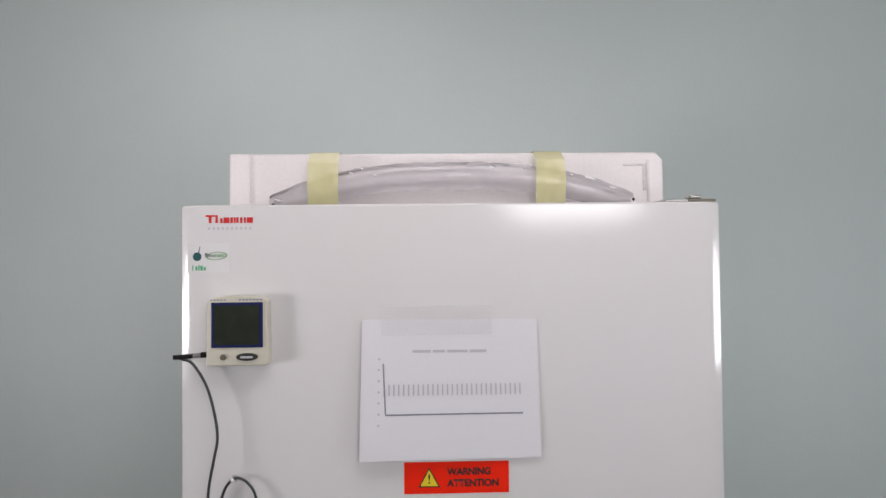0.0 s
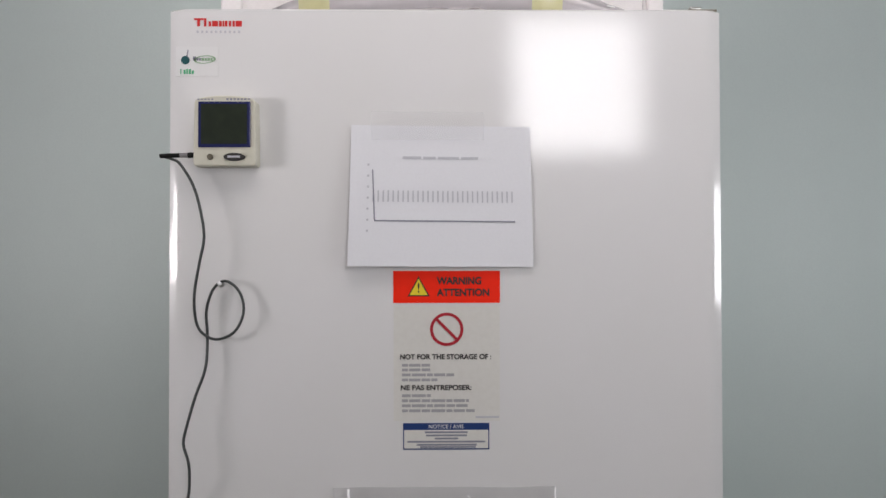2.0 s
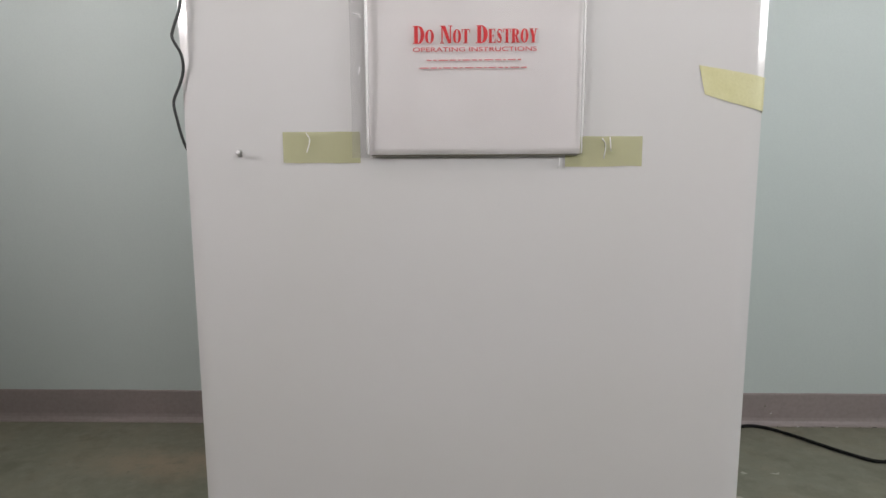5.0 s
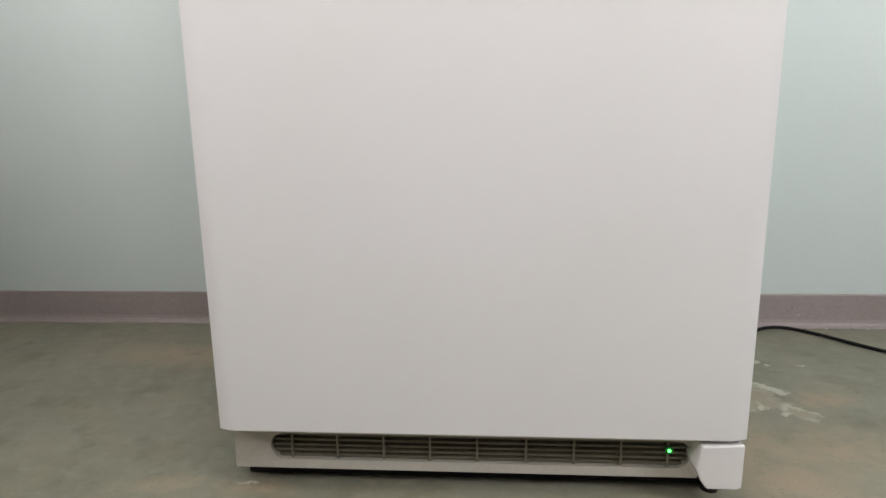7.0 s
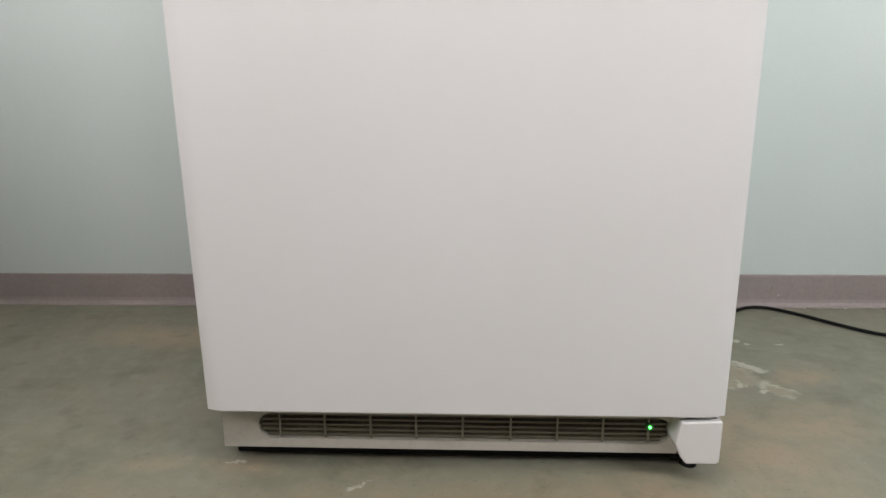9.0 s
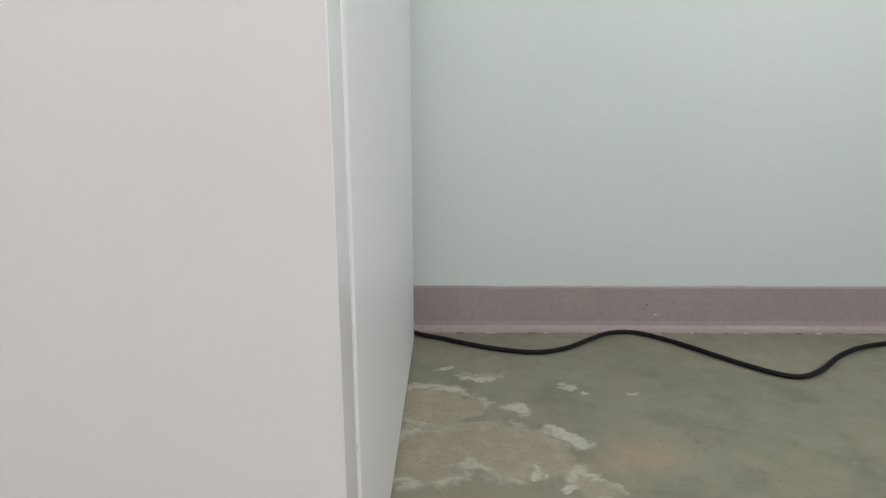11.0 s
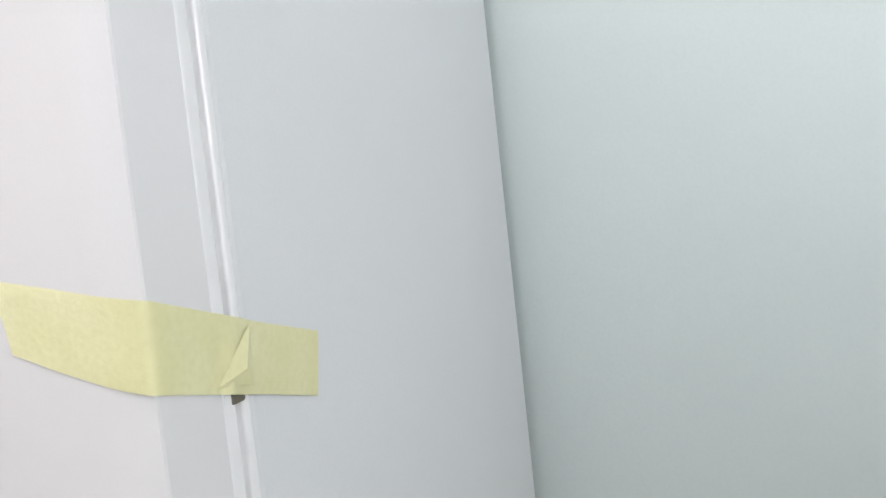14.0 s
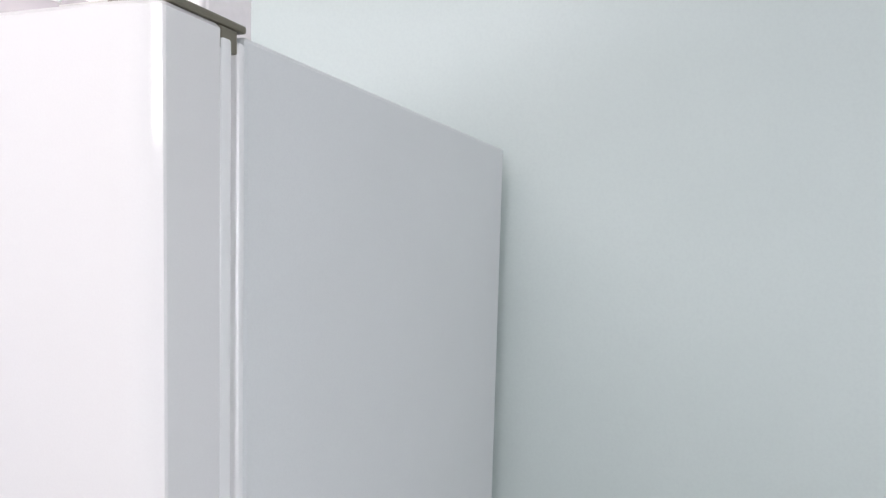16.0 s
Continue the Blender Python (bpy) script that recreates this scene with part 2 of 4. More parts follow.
    pale = spots(((0.597, 0.545, 0.028, 0.026, 0.3), (0.650, 0.470, 0.048, 0.013, -0.8), (0.545, 0.660, 0.030, 0.008, 0.2), (0.475, 0.61, 0.022, 0.012, 0.3),
                  (0.693, 0.623, 0.011, 0.012, 0.0), (0.624, 0.330, 0.013, 0.009, 0.4), (0.60, 0.37, 0.012, 0.010, 0.2),
                  (0.49, 0.688, 0.010, 0.007, 0.0), (0.80, 0.60, 0.008, 0.006, 0.0), (0.715, 0.60, 0.009, 0.005, 0.4),
                  (-0.17, -0.02, 0.018, 0.006, 0.1), (-0.39, 0.04, 0.02, 0.005, 0.1)))

    def times(a, b2):
        mu = nt.nodes.new("ShaderNodeMath")
        mu.operation = "MULTIPLY"
        nt.links.new(a, mu.inputs[0])
        nt.links.new(b2, mu.inputs[1])
        return mu.outputs[0]

    c = over((0.232, 0.226, 0.172), span(noise_tex(3.5), 0.35, 0.65), (0.188, 0.188, 0.139))
    c = over(c, span(noise_tex(26), 0.45, 0.75, 0.6), (0.285, 0.277, 0.215))
    c = over(c, span(noise_tex(6, 8, 0.65), 0.48, 0.68, 0.55), (0.268, 0.236, 0.167))
    c = over(c, span(noise_tex(11, 7, 0.6), 0.52, 0.68, 0.65), (0.145, 0.137, 0.098))
    c = over(c, times(inside(worn, 1.3, 0.3, 1.0), span(noise_tex(18, 7, 0.7), 0.30, 0.54)), (0.318, 0.255, 0.18))
    # bare concrete, its colour broken by leftover paint
    c = over(c, inside(bare, 1.06, 0.90, 0.85), (0.315, 0.275, 0.20))
    c = over(c, times(inside(bare, 1.06, 0.90, 0.6), span(noise_tex(32, 8, 0.7), 0.48, 0.66)), (0.40, 0.36, 0.28))
    c = over(c, times(inside(bare, 1.04, 0.95, 0.6), span(noise_tex(55, 6, 0.7), 0.52, 0.70)), (0.20, 0.185, 0.14))
    # pale torn lip of the paint, only here and there round a bare patch
    lip = times(inside(bare, 1.26, 1.12), span(bare, 0.88, 1.0))
    c = over(c, times(lip, span(noise_tex(9, 5, 0.6), 0.44, 0.54, 0.85)), (0.46, 0.435, 0.36))
    c = over(c, times(inside(pale, 1.10, 0.75, 0.9), span(noise_tex(45, 6, 0.7), 0.30, 0.52)), (0.50, 0.475, 0.40))
    # grit, pits and small flakes
    c = over(c, span(noise_tex(60, 4, 0.6), 0.64, 0.72, 0.45), (0.095, 0.09, 0.068))
    c = over(c, span(noise_tex(150, 3, 0.6), 0.62, 0.72, 0.55), (0.10, 0.10, 0.08))
    c = over(c, span(noise_tex(21, 6, 0.7), 0.70, 0.73, 0.5), (0.38, 0.36, 0.30))
    c = over(c, span(noise_tex(110, 4, 0.6), 0.66, 0.72, 0.45), (0.38, 0.37, 0.31))
    nt.links.new(c, b.inputs["Base Color"])
    b.inputs["Roughness"].default_value = 0.5
    bp = nt.nodes.new("ShaderNodeBump")
    bp.inputs["Strength"].default_value, bp.inputs["Distance"].default_value = 0.3, 0.002
    nt.links.new(noise_tex(60, 5), bp.inputs["Height"])
    nt.links.new(bp.outputs["Normal"], b.inputs["Normal"])
    return m


M_FLOOR = floor_material()
# ---------------------------------------------------------------- mesh helpers


def part(name, bm, material, parent=None, label="", smooth=False):
    me = bpy.data.meshes.new(name)
    bm.normal_update()
    bm.to_mesh(me)
    bm.free()
    if smooth:
        for p in me.polygons:
            p.use_smooth = True
    me.materials.append(material)
    ob = new(name, me)
    if parent is not None:
        ob.parent = parent
    if label:
        ob["label"] = label
    return ob


def thing(name, label, category, group="", kind="", at=(0, 0, 0)):
    ob = new(name)
    ob.location = at
    ob.empty_display_size = 0.05
    return tagged(ob, label, category, group, kind)


def box(x0, x1, y0, y1, z0, z1, bevel=0.0, seg=2, bm=None):
    own = bmesh.new()
    bmesh.ops.create_cube(own, size=1.0)
    bmesh.ops.scale(own, vec=(x1 - x0, y1 - y0, z1 - z0), verts=own.verts)
    bmesh.ops.translate(own, vec=((x0 + x1) / 2, (y0 + y1) / 2, (z0 + z1) / 2), verts=own.verts)
    if bevel:
        bmesh.ops.bevel(own, geom=own.edges[:], offset=bevel, segments=seg, profile=0.5, affect="EDGES")
    if bm is None:
        return own
    me = bpy.data.meshes.new("tmp")
    own.to_mesh(me)
    own.free()
    bm.from_mesh(me)
    bpy.data.meshes.remove(me)
    return bm


def prism(points, y0, y1):
    """A flat outline in x and z, given depth from y0 (front) to y1."""
    bm = bmesh.new()
    a = [bm.verts.new((x, y0, z)) for x, z in points]
    b = [bm.verts.new((x, y1, z)) for x, z in points]
    n = len(points)
    bm.faces.new(a)
    bm.faces.new(b[::-1])
    for i in range(n):
        bm.faces.new((a[i], b[i], b[(i + 1) % n], a[(i + 1) % n]))
    bmesh.ops.recalc_face_normals(bm, faces=bm.faces)
    return bm


def tube(points, radius, sides=8, smooth_steps=4):
    """A round cord along a smooth curve through the points."""
    pts = [Vector(p) for p in points]
    if smooth_steps > 1:
        ext = [2 * pts[0] - pts[1], *pts, 2 * pts[-1] - pts[-2]]
        fine = []
        for i in range(1, len(ext) - 2):
            p0, p1, p2, p3 = ext[i - 1:i + 3]
            for s in range(smooth_steps):
                u = s / smooth_steps
                fine.append(0.5 * (2 * p1 + (p2 - p0) * u + (2 * p0 - 5 * p1 + 4 * p2 - p3) * u * u + (3 * p1 - p0 - 3 * p2 + p3) * u ** 3))
        pts = fine + [pts[-1]]
    bm = bmesh.new()
    rings = []
    side = None
    for i, p in enumerate(pts):
        d = (pts[min(i + 1, len(pts) - 1)] - pts[max(i - 1, 0)]).normalized()
        if side is None:
            side = d.orthogonal().normalized()
        side = (side - d * side.dot(d)).normalized()
        other = d.cross(side)
        rings.append([bm.verts.new(p + radius * (math.cos(2 * math.pi * k / sides) * side + math.sin(2 * math.pi * k / sides) * other))
                      for k in range(sides)])
    for a, b in zip(rings, rings[1:]):
        for k in range(sides):
            bm.faces.new((a[k], a[(k + 1) % sides], b[(k + 1) % sides], b[k]))
    bm.faces.new(rings[0][::-1])
    bm.faces.new(rings[-1])
    bmesh.ops.recalc_face_normals(bm, faces=bm.faces)
    return bm


def ring(cx, cz, r0, r1, y0, y1, n=40):
    bm = bmesh.new()
    v = [[bm.verts.new((cx + r * math.cos(2 * math.pi * i / n), y, cz + r * math.sin(2 * math.pi * i / n))) for i in range(n)]
         for r, y in ((r0, y0), (r1, y0), (r1, y1), (r0, y1))]
    for a, b in zip(v, v[1:] + v[:1]):
        for i in range(n):
            bm.faces.new((a[i], a[(i + 1) % n], b[(i + 1) % n], b[i]))
    bmesh.ops.recalc_face_normals(bm, faces=bm.faces)
    return bm


def words(text, x0, x1, z0, z1, y, bold=0.0):
    """Letters of the built-in font, fitted to a box on a plane that faces -y."""
    cu = bpy.data.curves.new("letters", "FONT")
    cu.body, cu.size, cu.extrude, cu.offset = text, 1.0, 0.0, bold
    ob = bpy.data.objects.new("letters", cu)
    scene.collection.objects.link(ob)
    me = bpy.data.meshes.new_from_object(ob.evaluated_get(bpy.context.evaluated_depsgraph_get()))
    bm = bmesh.new()
    bm.from_mesh(me)
    bpy.data.objects.remove(ob)
    bpy.data.meshes.remove(me)
    xs = [v.co.x for v in bm.verts]
    zs = [v.co.y for v in bm.verts]
    sx, sz = (x1 - x0) / (max(xs) - min(xs)), (z1 - z0) / (max(zs) - min(zs))
    ox, oz = min(xs), min(zs)
    for v in bm.verts:
        v.co = Vector((x0 + (v.co.x - ox) * sx, y, z0 + (v.co.y - oz) * sz))
    bmesh.ops.recalc_face_normals(bm, faces=bm.faces)
    for f in bm.faces:
        f.normal_update()
        if f.normal.y > 0:
            f.normal_flip()
    return bm


def bar(x0, x1, z0, z1, y):
    return box(x0, x1, y, y + 0.0003, z0, z1)


def sheet(nx, nz, place):
    """A grid surface: place(u, v) gives the point, u and v from 0 to 1."""
    bm = bmesh.new()
    g = [[bm.verts.new(place(i / nx, j / nz)) for i in range(nx + 1)] for j in range(nz + 1)]
    for j in range(nz):
        for i in range(nx):
            bm.faces.new((g[j][i], g[j][i + 1], g[j + 1][i + 1], g[j + 1][i]))
    return bm


# ---------------------------------------------------------------- the room

tagged(part("floor", box(RX0 - 0.15, RX1 + 0.15, RY0 - 0.15, RY1 + 0.15, -0.1, 0.0), M_FLOOR),
       "worn grey-green painted concrete floor with chipped patches", "floor", kind="structure")
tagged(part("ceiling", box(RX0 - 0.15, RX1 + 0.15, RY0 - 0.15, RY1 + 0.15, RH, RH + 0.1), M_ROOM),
       "plain unseen ceiling, darkened to cut bounced light", "ceiling", kind="structure")
tagged(part("wall_north", box(RX0 - 0.15, RX1 + 0.15, RY1, RY1 + 0.15, 0.0, RH), M_WALL),
       "pale blue-green painted wall behind the freezer", "wall", kind="structure")


def wall_with_opening(name, along, at, a0, a1, o0, o1, z0, z1):
    """A plain wall 15 cm thick with one window opening; along is the axis that it runs."""
    bm = bmesh.new()
    for s0, s1, h0, h1 in ((a0, o0, 0, RH), (o1, a1, 0, RH), (o0, o1, 0, z0), (o0, o1, z1, RH)):
        if along == "x":
            box(s0, s1, at - 0.15, at, h0, h1, bm=bm)
        else:
            box(min(at, at + 0.15 * (1 if at > 0 else -1)), max(at, at + 0.15 * (1 if at > 0 else -1)), s0, s1, h0, h1, bm=bm)
    return tagged(part(name, bm, M_ROOM), "plain unseen wall with a window, darkened to cut bounced light", "wall", kind="structure")


wall_with_opening("wall_south", "x", RY0, RX0 - 0.15, RX1 + 0.15, 0.32, 0.98, 1.88, 2.60)
wall_with_opening("wall_west", "y", RX0, RY0, RY1, -1.5, -0.6, 1.15, 1.85)
wall_with_opening("wall_east", "y", RX1, RY0, RY1, -1.4, -0.5, 1.15, 1.85)


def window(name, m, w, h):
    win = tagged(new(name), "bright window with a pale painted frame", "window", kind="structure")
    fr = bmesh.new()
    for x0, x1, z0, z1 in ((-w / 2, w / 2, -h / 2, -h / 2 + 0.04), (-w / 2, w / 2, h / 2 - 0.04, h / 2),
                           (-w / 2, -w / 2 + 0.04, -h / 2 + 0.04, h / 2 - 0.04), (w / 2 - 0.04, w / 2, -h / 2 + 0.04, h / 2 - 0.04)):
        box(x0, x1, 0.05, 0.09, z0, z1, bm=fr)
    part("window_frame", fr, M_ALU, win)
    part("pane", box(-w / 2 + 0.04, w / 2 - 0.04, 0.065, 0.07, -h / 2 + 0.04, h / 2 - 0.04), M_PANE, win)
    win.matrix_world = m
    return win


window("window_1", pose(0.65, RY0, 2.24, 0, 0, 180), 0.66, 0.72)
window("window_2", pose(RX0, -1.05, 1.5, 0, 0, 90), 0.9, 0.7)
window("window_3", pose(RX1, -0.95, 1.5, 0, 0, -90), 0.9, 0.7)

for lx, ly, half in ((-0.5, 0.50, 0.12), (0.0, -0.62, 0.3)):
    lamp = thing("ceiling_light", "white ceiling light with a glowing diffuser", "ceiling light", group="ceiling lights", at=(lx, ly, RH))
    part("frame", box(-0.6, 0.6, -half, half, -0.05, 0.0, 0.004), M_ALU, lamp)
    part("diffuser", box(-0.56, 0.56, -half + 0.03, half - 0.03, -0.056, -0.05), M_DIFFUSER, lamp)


def cove_base(x0, x1):
    """Vinyl cove base: flat strip with a rounded top edge and a toe that curves out over the floor."""
    prof = [(0.0, 0.0), (0.016, 0.0), (0.0155, 0.003), (0.010, 0.007), (0.006, 0.014), (0.004, 0.024), (0.0035, 0.096), (0.002, 0.1), (0.0, 0.1)]
    bm = bmesh.new()
    n = int((x1 - x0) / 0.02)
    rows = []
    for i in range(n + 1):
        x = x0 + (x1 - x0) * i / n
        wob = 0.0007 * noise.noise(Vector((x * 9, 3.1, 0))) + 0.0005 * noise.noise(Vector((x * 40, 7.7, 0)))
        rows.append([bm.verts.new((x, RY1 - d - (wob if d > 0 else 0), z + (wob * 2 if z > 0.05 else 0))) for d, z in prof])
    for a, b in zip(rows, rows[1:]):
        for k in range(len(prof) - 1):
            bm.faces.new((a[k], a[k + 1], b[k + 1], b[k]))
    bm.faces.new(rows[0])
    bm.faces.new(rows[-1][::-1])
    bmesh.ops.recalc_face_normals(bm, faces=bm.faces)
    return bm


base = tagged(part("baseboard", cove_base(RX0, RX1), M_BASE), "mauve-grey vinyl cove baseboard along the wall", "baseboard", kind="structure")
for sx, sz, w, h, mm in ((0.905, 0.060, 0.0022, 0.0026, M_SLAT), (0.925, 0.038, 0.0040, 0.0011, M_SLOT)):
    mark = bmesh.new()
    bmesh.ops.create_uvsphere(mark, u_segments=12, v_segments=6, radius=1.0)
    bmesh.ops.scale(mark, vec=(w, 0.0006, h), verts=mark.verts)
    bmesh.ops.translate(mark, vec=(sx, RY1 - 0.0040, sz), verts=mark.verts)
    part("scuff_mark", mark, mm, base, smooth=True)
# grime and flaking paint along the foot of the cove
for k in range(22):
    gx = 0.47 + 0.047 * k + 0.05 * noise.noise(Vector((k * 3.7, 2, 0)))
    w = 0.003 + 0.020 * abs(noise.noise(Vector((k * 2.3, 5, 0))))
    strip = bmesh.new()
    bmesh.ops.create_uvsphere(strip, u_segments=10, v_segments=5, radius=1.0)
    for v in strip.verts:
        v.co.z *= 0.6 + 0.5 * noise.noise(Vector((v.co.x * 4, k, 0)))
    bmesh.ops.scale(strip, vec=(w, 0.0022, 0.0012), verts=strip.verts)
    bmesh.ops.translate(strip, vec=(gx, RY1 - 0.0165, 0.0008), verts=strip.verts)
    part("dirt_streak", strip, (M_SLAT, M_DARK, M_SLOT)[k % 3], base, smooth=True)

# ---------------------------------------------------------------- the freezer

X, TOP, DB = 0.4175, 1.812, 0.116
freezer = thing("upright_freezer", "tall white enamelled upright laboratory freezer standing on the floor", "freezer")

part("cabinet", box(-0.4155, 0.4155, 0.0780, 0.82, 0.005, TOP, 0.004, 2), M_SIDE, freezer)


def door_body():
    """A door whose face rolls gently back over the last 3 cm to a small-radius edge; plan outline drawn up to full height."""
    roll, back, r, n = 0.030, 0.0055, 0.003, 10
    half = []
    for i in range(n + 1):
        u = i / n
        half.append((X - roll + (roll - r * 0.8) * u, back * u ** 2.2))
    half += [(X - 0.0007, back + 0.0006), (X, back + 0.0022), (X, 0.0515)]
    plan = [(-x, y) for x, y in half[::-1]] + half
    bm = bmesh.new()
    levels = []
    for z, inset in ((DB, 0.003), (DB + 0.003, 0.0), (TOP - 0.003, 0.0), (TOP, 0.003)):
        levels.append([bm.verts.new((x * (1 - inset / X), y + (inset if y < 0.03 else 0), z)) for x, y in plan])
    m = len(plan)
    for lo, hi in zip(levels, levels[1:]):
        for i in range(m):
            bm.faces.new((lo[i], lo[(i + 1) % m], hi[(i + 1) % m], hi[i]))
    bm.faces.new(levels[0][::-1])
    bm.faces.new(levels[-1])
    bmesh.ops.recalc_face_normals(bm, faces=bm.faces)
    for f in bm.faces:
        f.smooth = len(f.verts) == 4 and abs(f.normal.z) < 0.3 and f.normal.y < 0.5
    for e in bm.edges:
        e.smooth = e.calc_face_angle(0) < 0.35
    return bm


part("door", door_body(), M_DOOR, freezer, "white enamelled steel door with softly rolled edges")
part("door_gasket", box(-0.4112, 0.4112, 0.0522, 0.0776, DB + 0.010, TOP - 0.010, 0.002, 2), M_GASKET, freezer, "white ribbed vinyl door gasket")
part("gasket_lip", box(-0.4172, 0.4172, 0.0520, 0.0638, DB + 0.008, TOP - 0.006, 0.0025, 3), M_GASKET, freezer)
part("gasket_lip", box(-0.4170, 0.4170, 0.0694, 0.0772, DB + 0.008, TOP - 0.006, 0.0025, 3), M_GASKET, freezer)

# kick plate with a long slotted grille
GX0, GX1, GZ0, GZ1 = -0.348, 0.348, 0.046, 0.094


def slot(r_out, n=10):
    cz, r = (GZ0 + GZ1) / 2, (GZ1 - GZ0) / 2 + r_out
    pts = [(GX1 - r + r * math.sin(math.pi * i / n), cz + r * math.cos(math.pi * i / n)) for i in range(n + 1)]
    return pts + [(GX0 + r - r * math.sin(math.pi * i / n), cz - r * math.cos(math.pi * i / n)) for i in range(n + 1)]


def kick_plate():
    """A plate with the rounded slot cut through it."""
    bm = bmesh.new()
    inner = slot(0.0)
    n = len(inner)
    outer = []
    for x, z in inner:
        s = (x - GX0) / (GX1 - GX0)
        outer.append((-0.408 + 0.765 * min(max(s, 0), 1), 0.112 if z > (GZ0 + GZ1) / 2 else 0.0335))
    fo, fi, bi, bo = ([bm.verts.new((x, y, z)) for x, z in pts] for pts, y in ((outer, 0.034), (inner, 0.040), (inner, 0.066), (outer, 0.066)))
    for a, b in ((fo, fi), (fi, bi), (bo, fo)):
        for i in range(n):
            j = (i + 1) % n
            q = [a[i], a[j], b[j], b[i]]
            if (a[i].co - a[j].co).length > 1e-5 or (b[i].co - b[j].co).length > 1e-5:
                bm.faces.new(q)
    bmesh.ops.remove_doubles(bm, verts=bm.verts, dist=0.00002)
    bmesh.ops.recalc_face_normals(bm, faces=bm.faces)
    return bm


kick = part("kick_plate", kick_plate(), M_PLASTIC, freezer, "off-white plastic kick plate, toned down for shade, with a slotted grille")
# dark backing sheet: its colour stands in for the shade behind the slats
part("grille_back", box(GX0, GX1, 0.0675, 0.072, GZ0 - 0.004, GZ1 + 0.004), M_HOLLOW, kick, "dark sheet painted for the shade behind the grille")
for i in range(5):
    z = GZ0 + (GZ1 - GZ0) * (i + 0.5) / 5
    trim = (0.012, 0.004, 0.002, 0.004, 0.012)[i]
    slat = box(GX0 + trim, GX1 - trim, 0.048, 0.062, z - 0.0030, z + 0.0012, 0.0008)
    for v in slat.verts:
        if v.co.y > 0.055:
            v.co.z += 0.003
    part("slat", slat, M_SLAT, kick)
for x in (-0.312, -0.234, -0.155, -0.077, 0.002, 0.083, 0.161, 0.237, 0.312):
    part("grille_rib", box(x - 0.0018, x + 0.0018, 0.0435, 0.0470, GZ0 + 0.001, GZ1 - 0.001, 0.0006), M_RIB, kick)
led = bmesh.new()
bmesh.ops.create_uvsphere(led, u_segments=12, v_segments=8, radius=0.0028)
bmesh.ops.translate(led, vec=(0.313, 0.040, 0.077), verts=led.verts)
lamp_dot = part("indicator_light", led, M_LED, freezer, "small glowing green power light", smooth=True)
# added green ring: the halo of the power light put in as colour
part("halo_ring", ring(0.313, 0.077, 0.0031, 0.0068, 0.0405, 0.046, 20), M_HALO, lamp_dot, "dark green ring painted as the glow round the light")

cover = prism([(0.350, 0.108), (0.414, 0.111), (0.414, 0.039), (0.408, 0.035), (0.361, 0.035), (0.352, 0.047), (0.343, 0.068)], 0.0, 0.07)
bmesh.ops.bevel(cover, geom=cover.edges[:], offset=0.003, segments=2, profile=0.5, affect="EDGES")
part("hinge_cover", cover, M_DOOR, freezer, "white lower hinge cover")
part("hinge_washer", box(0.358, 0.407, 0.012, 0.05, 0.1105, 0.1155), M_BLACK, freezer)
for x, y in ((0.386, 0.058), (-0.385, 0.12), (0.36, 0.76), (-0.36, 0.76)):
    bm = bmesh.new()
    bmesh.ops.create_cone(bm, cap_ends=True, segments=16, radius1=0.014, radius2=0.012, depth=0.022)
    bmesh.ops.translate(bm, vec=(x, y, 0.011), verts=bm.verts)
    bmesh.ops.create_cone(bm, cap_ends=True, segments=12, radius1=0.006, radius2=0.006, depth=0.03)
    bmesh.ops.translate(bm, vec=(0, 0, 0), verts=bm.verts)
    for v in bm.verts[-24:]:
        v.co += Vector((x, y, 0.03))
    part("leveling_foot", bm, M_BLACK, freezer, "black leveling foot")

# upper hinge on the top right corner
hin = bmesh.new()
box(0.335, 0.3715, 0.012, 0.11, TOP + 0.001, TOP + 0.005, 0.001, bm=hin)
box(0.378, 0.397, 0.02, 0.042, TOP + 0.0063, TOP + 0.013, 0.002, bm=hin)
box(0.345, 0.365, 0.08, 0.1, TOP + 0.005, TOP + 0.009, 0.001, bm=hin)
part("top_hinge", hin, M_STEEL, freezer, "dull steel upper door hinge")
part("hinge_leaf", box(0.372, 0.4166, 0.012, 0.0785, TOP + 0.0005, TOP + 0.0055, 0.0012), M_RIB, freezer, "dark olive hinge leaf over the door gap")
# solid dark block, coloured like the shade in the gap at the hinge
part("hinge_shadow_gap", box(0.380, 0.4169, 0.0525, 0.0690, TOP - 0.0150, TOP - 0.0003, 0.0012), M_RIB, freezer, "dark block painted for the shaded gap above the gasket")
part("gasket_stain", box(0.4165, 0.4174, 0.057, 0.0580, 0.219, 0.224), M_SLAT, freezer, "small black mark on the gasket")
part("gasket_corner_mark", box(0.4125, 0.4164, 0.0642, 0.0690, 0.124, 0.138), M_DARK, freezer, "dark block at the gasket corner")
part("tape_residue", box(0.4176, 0.4179, 0.012, 0.022, 0.168, 0.192), M_TAPETHIN, freezer, "yellowish tape residue")

# shadow of the tape hollow on the gasket, put in as a brown block
part("gasket_shadow", box(0.4145, 0.4186, 0.0595, 0.0715, 0.8375, 0.8490, 0.0018, 3), M_SLAT, freezer, "brown block painted for the shadowed hollow under the tape")
# added black strip that gives the dark shade under the freezer front
part("toe_shade", box(-0.400, 0.408, 0.069, 0.0776, 0.003, 0.0345), M_BLACK, freezer, "black strip added for the shade under the kick plate")

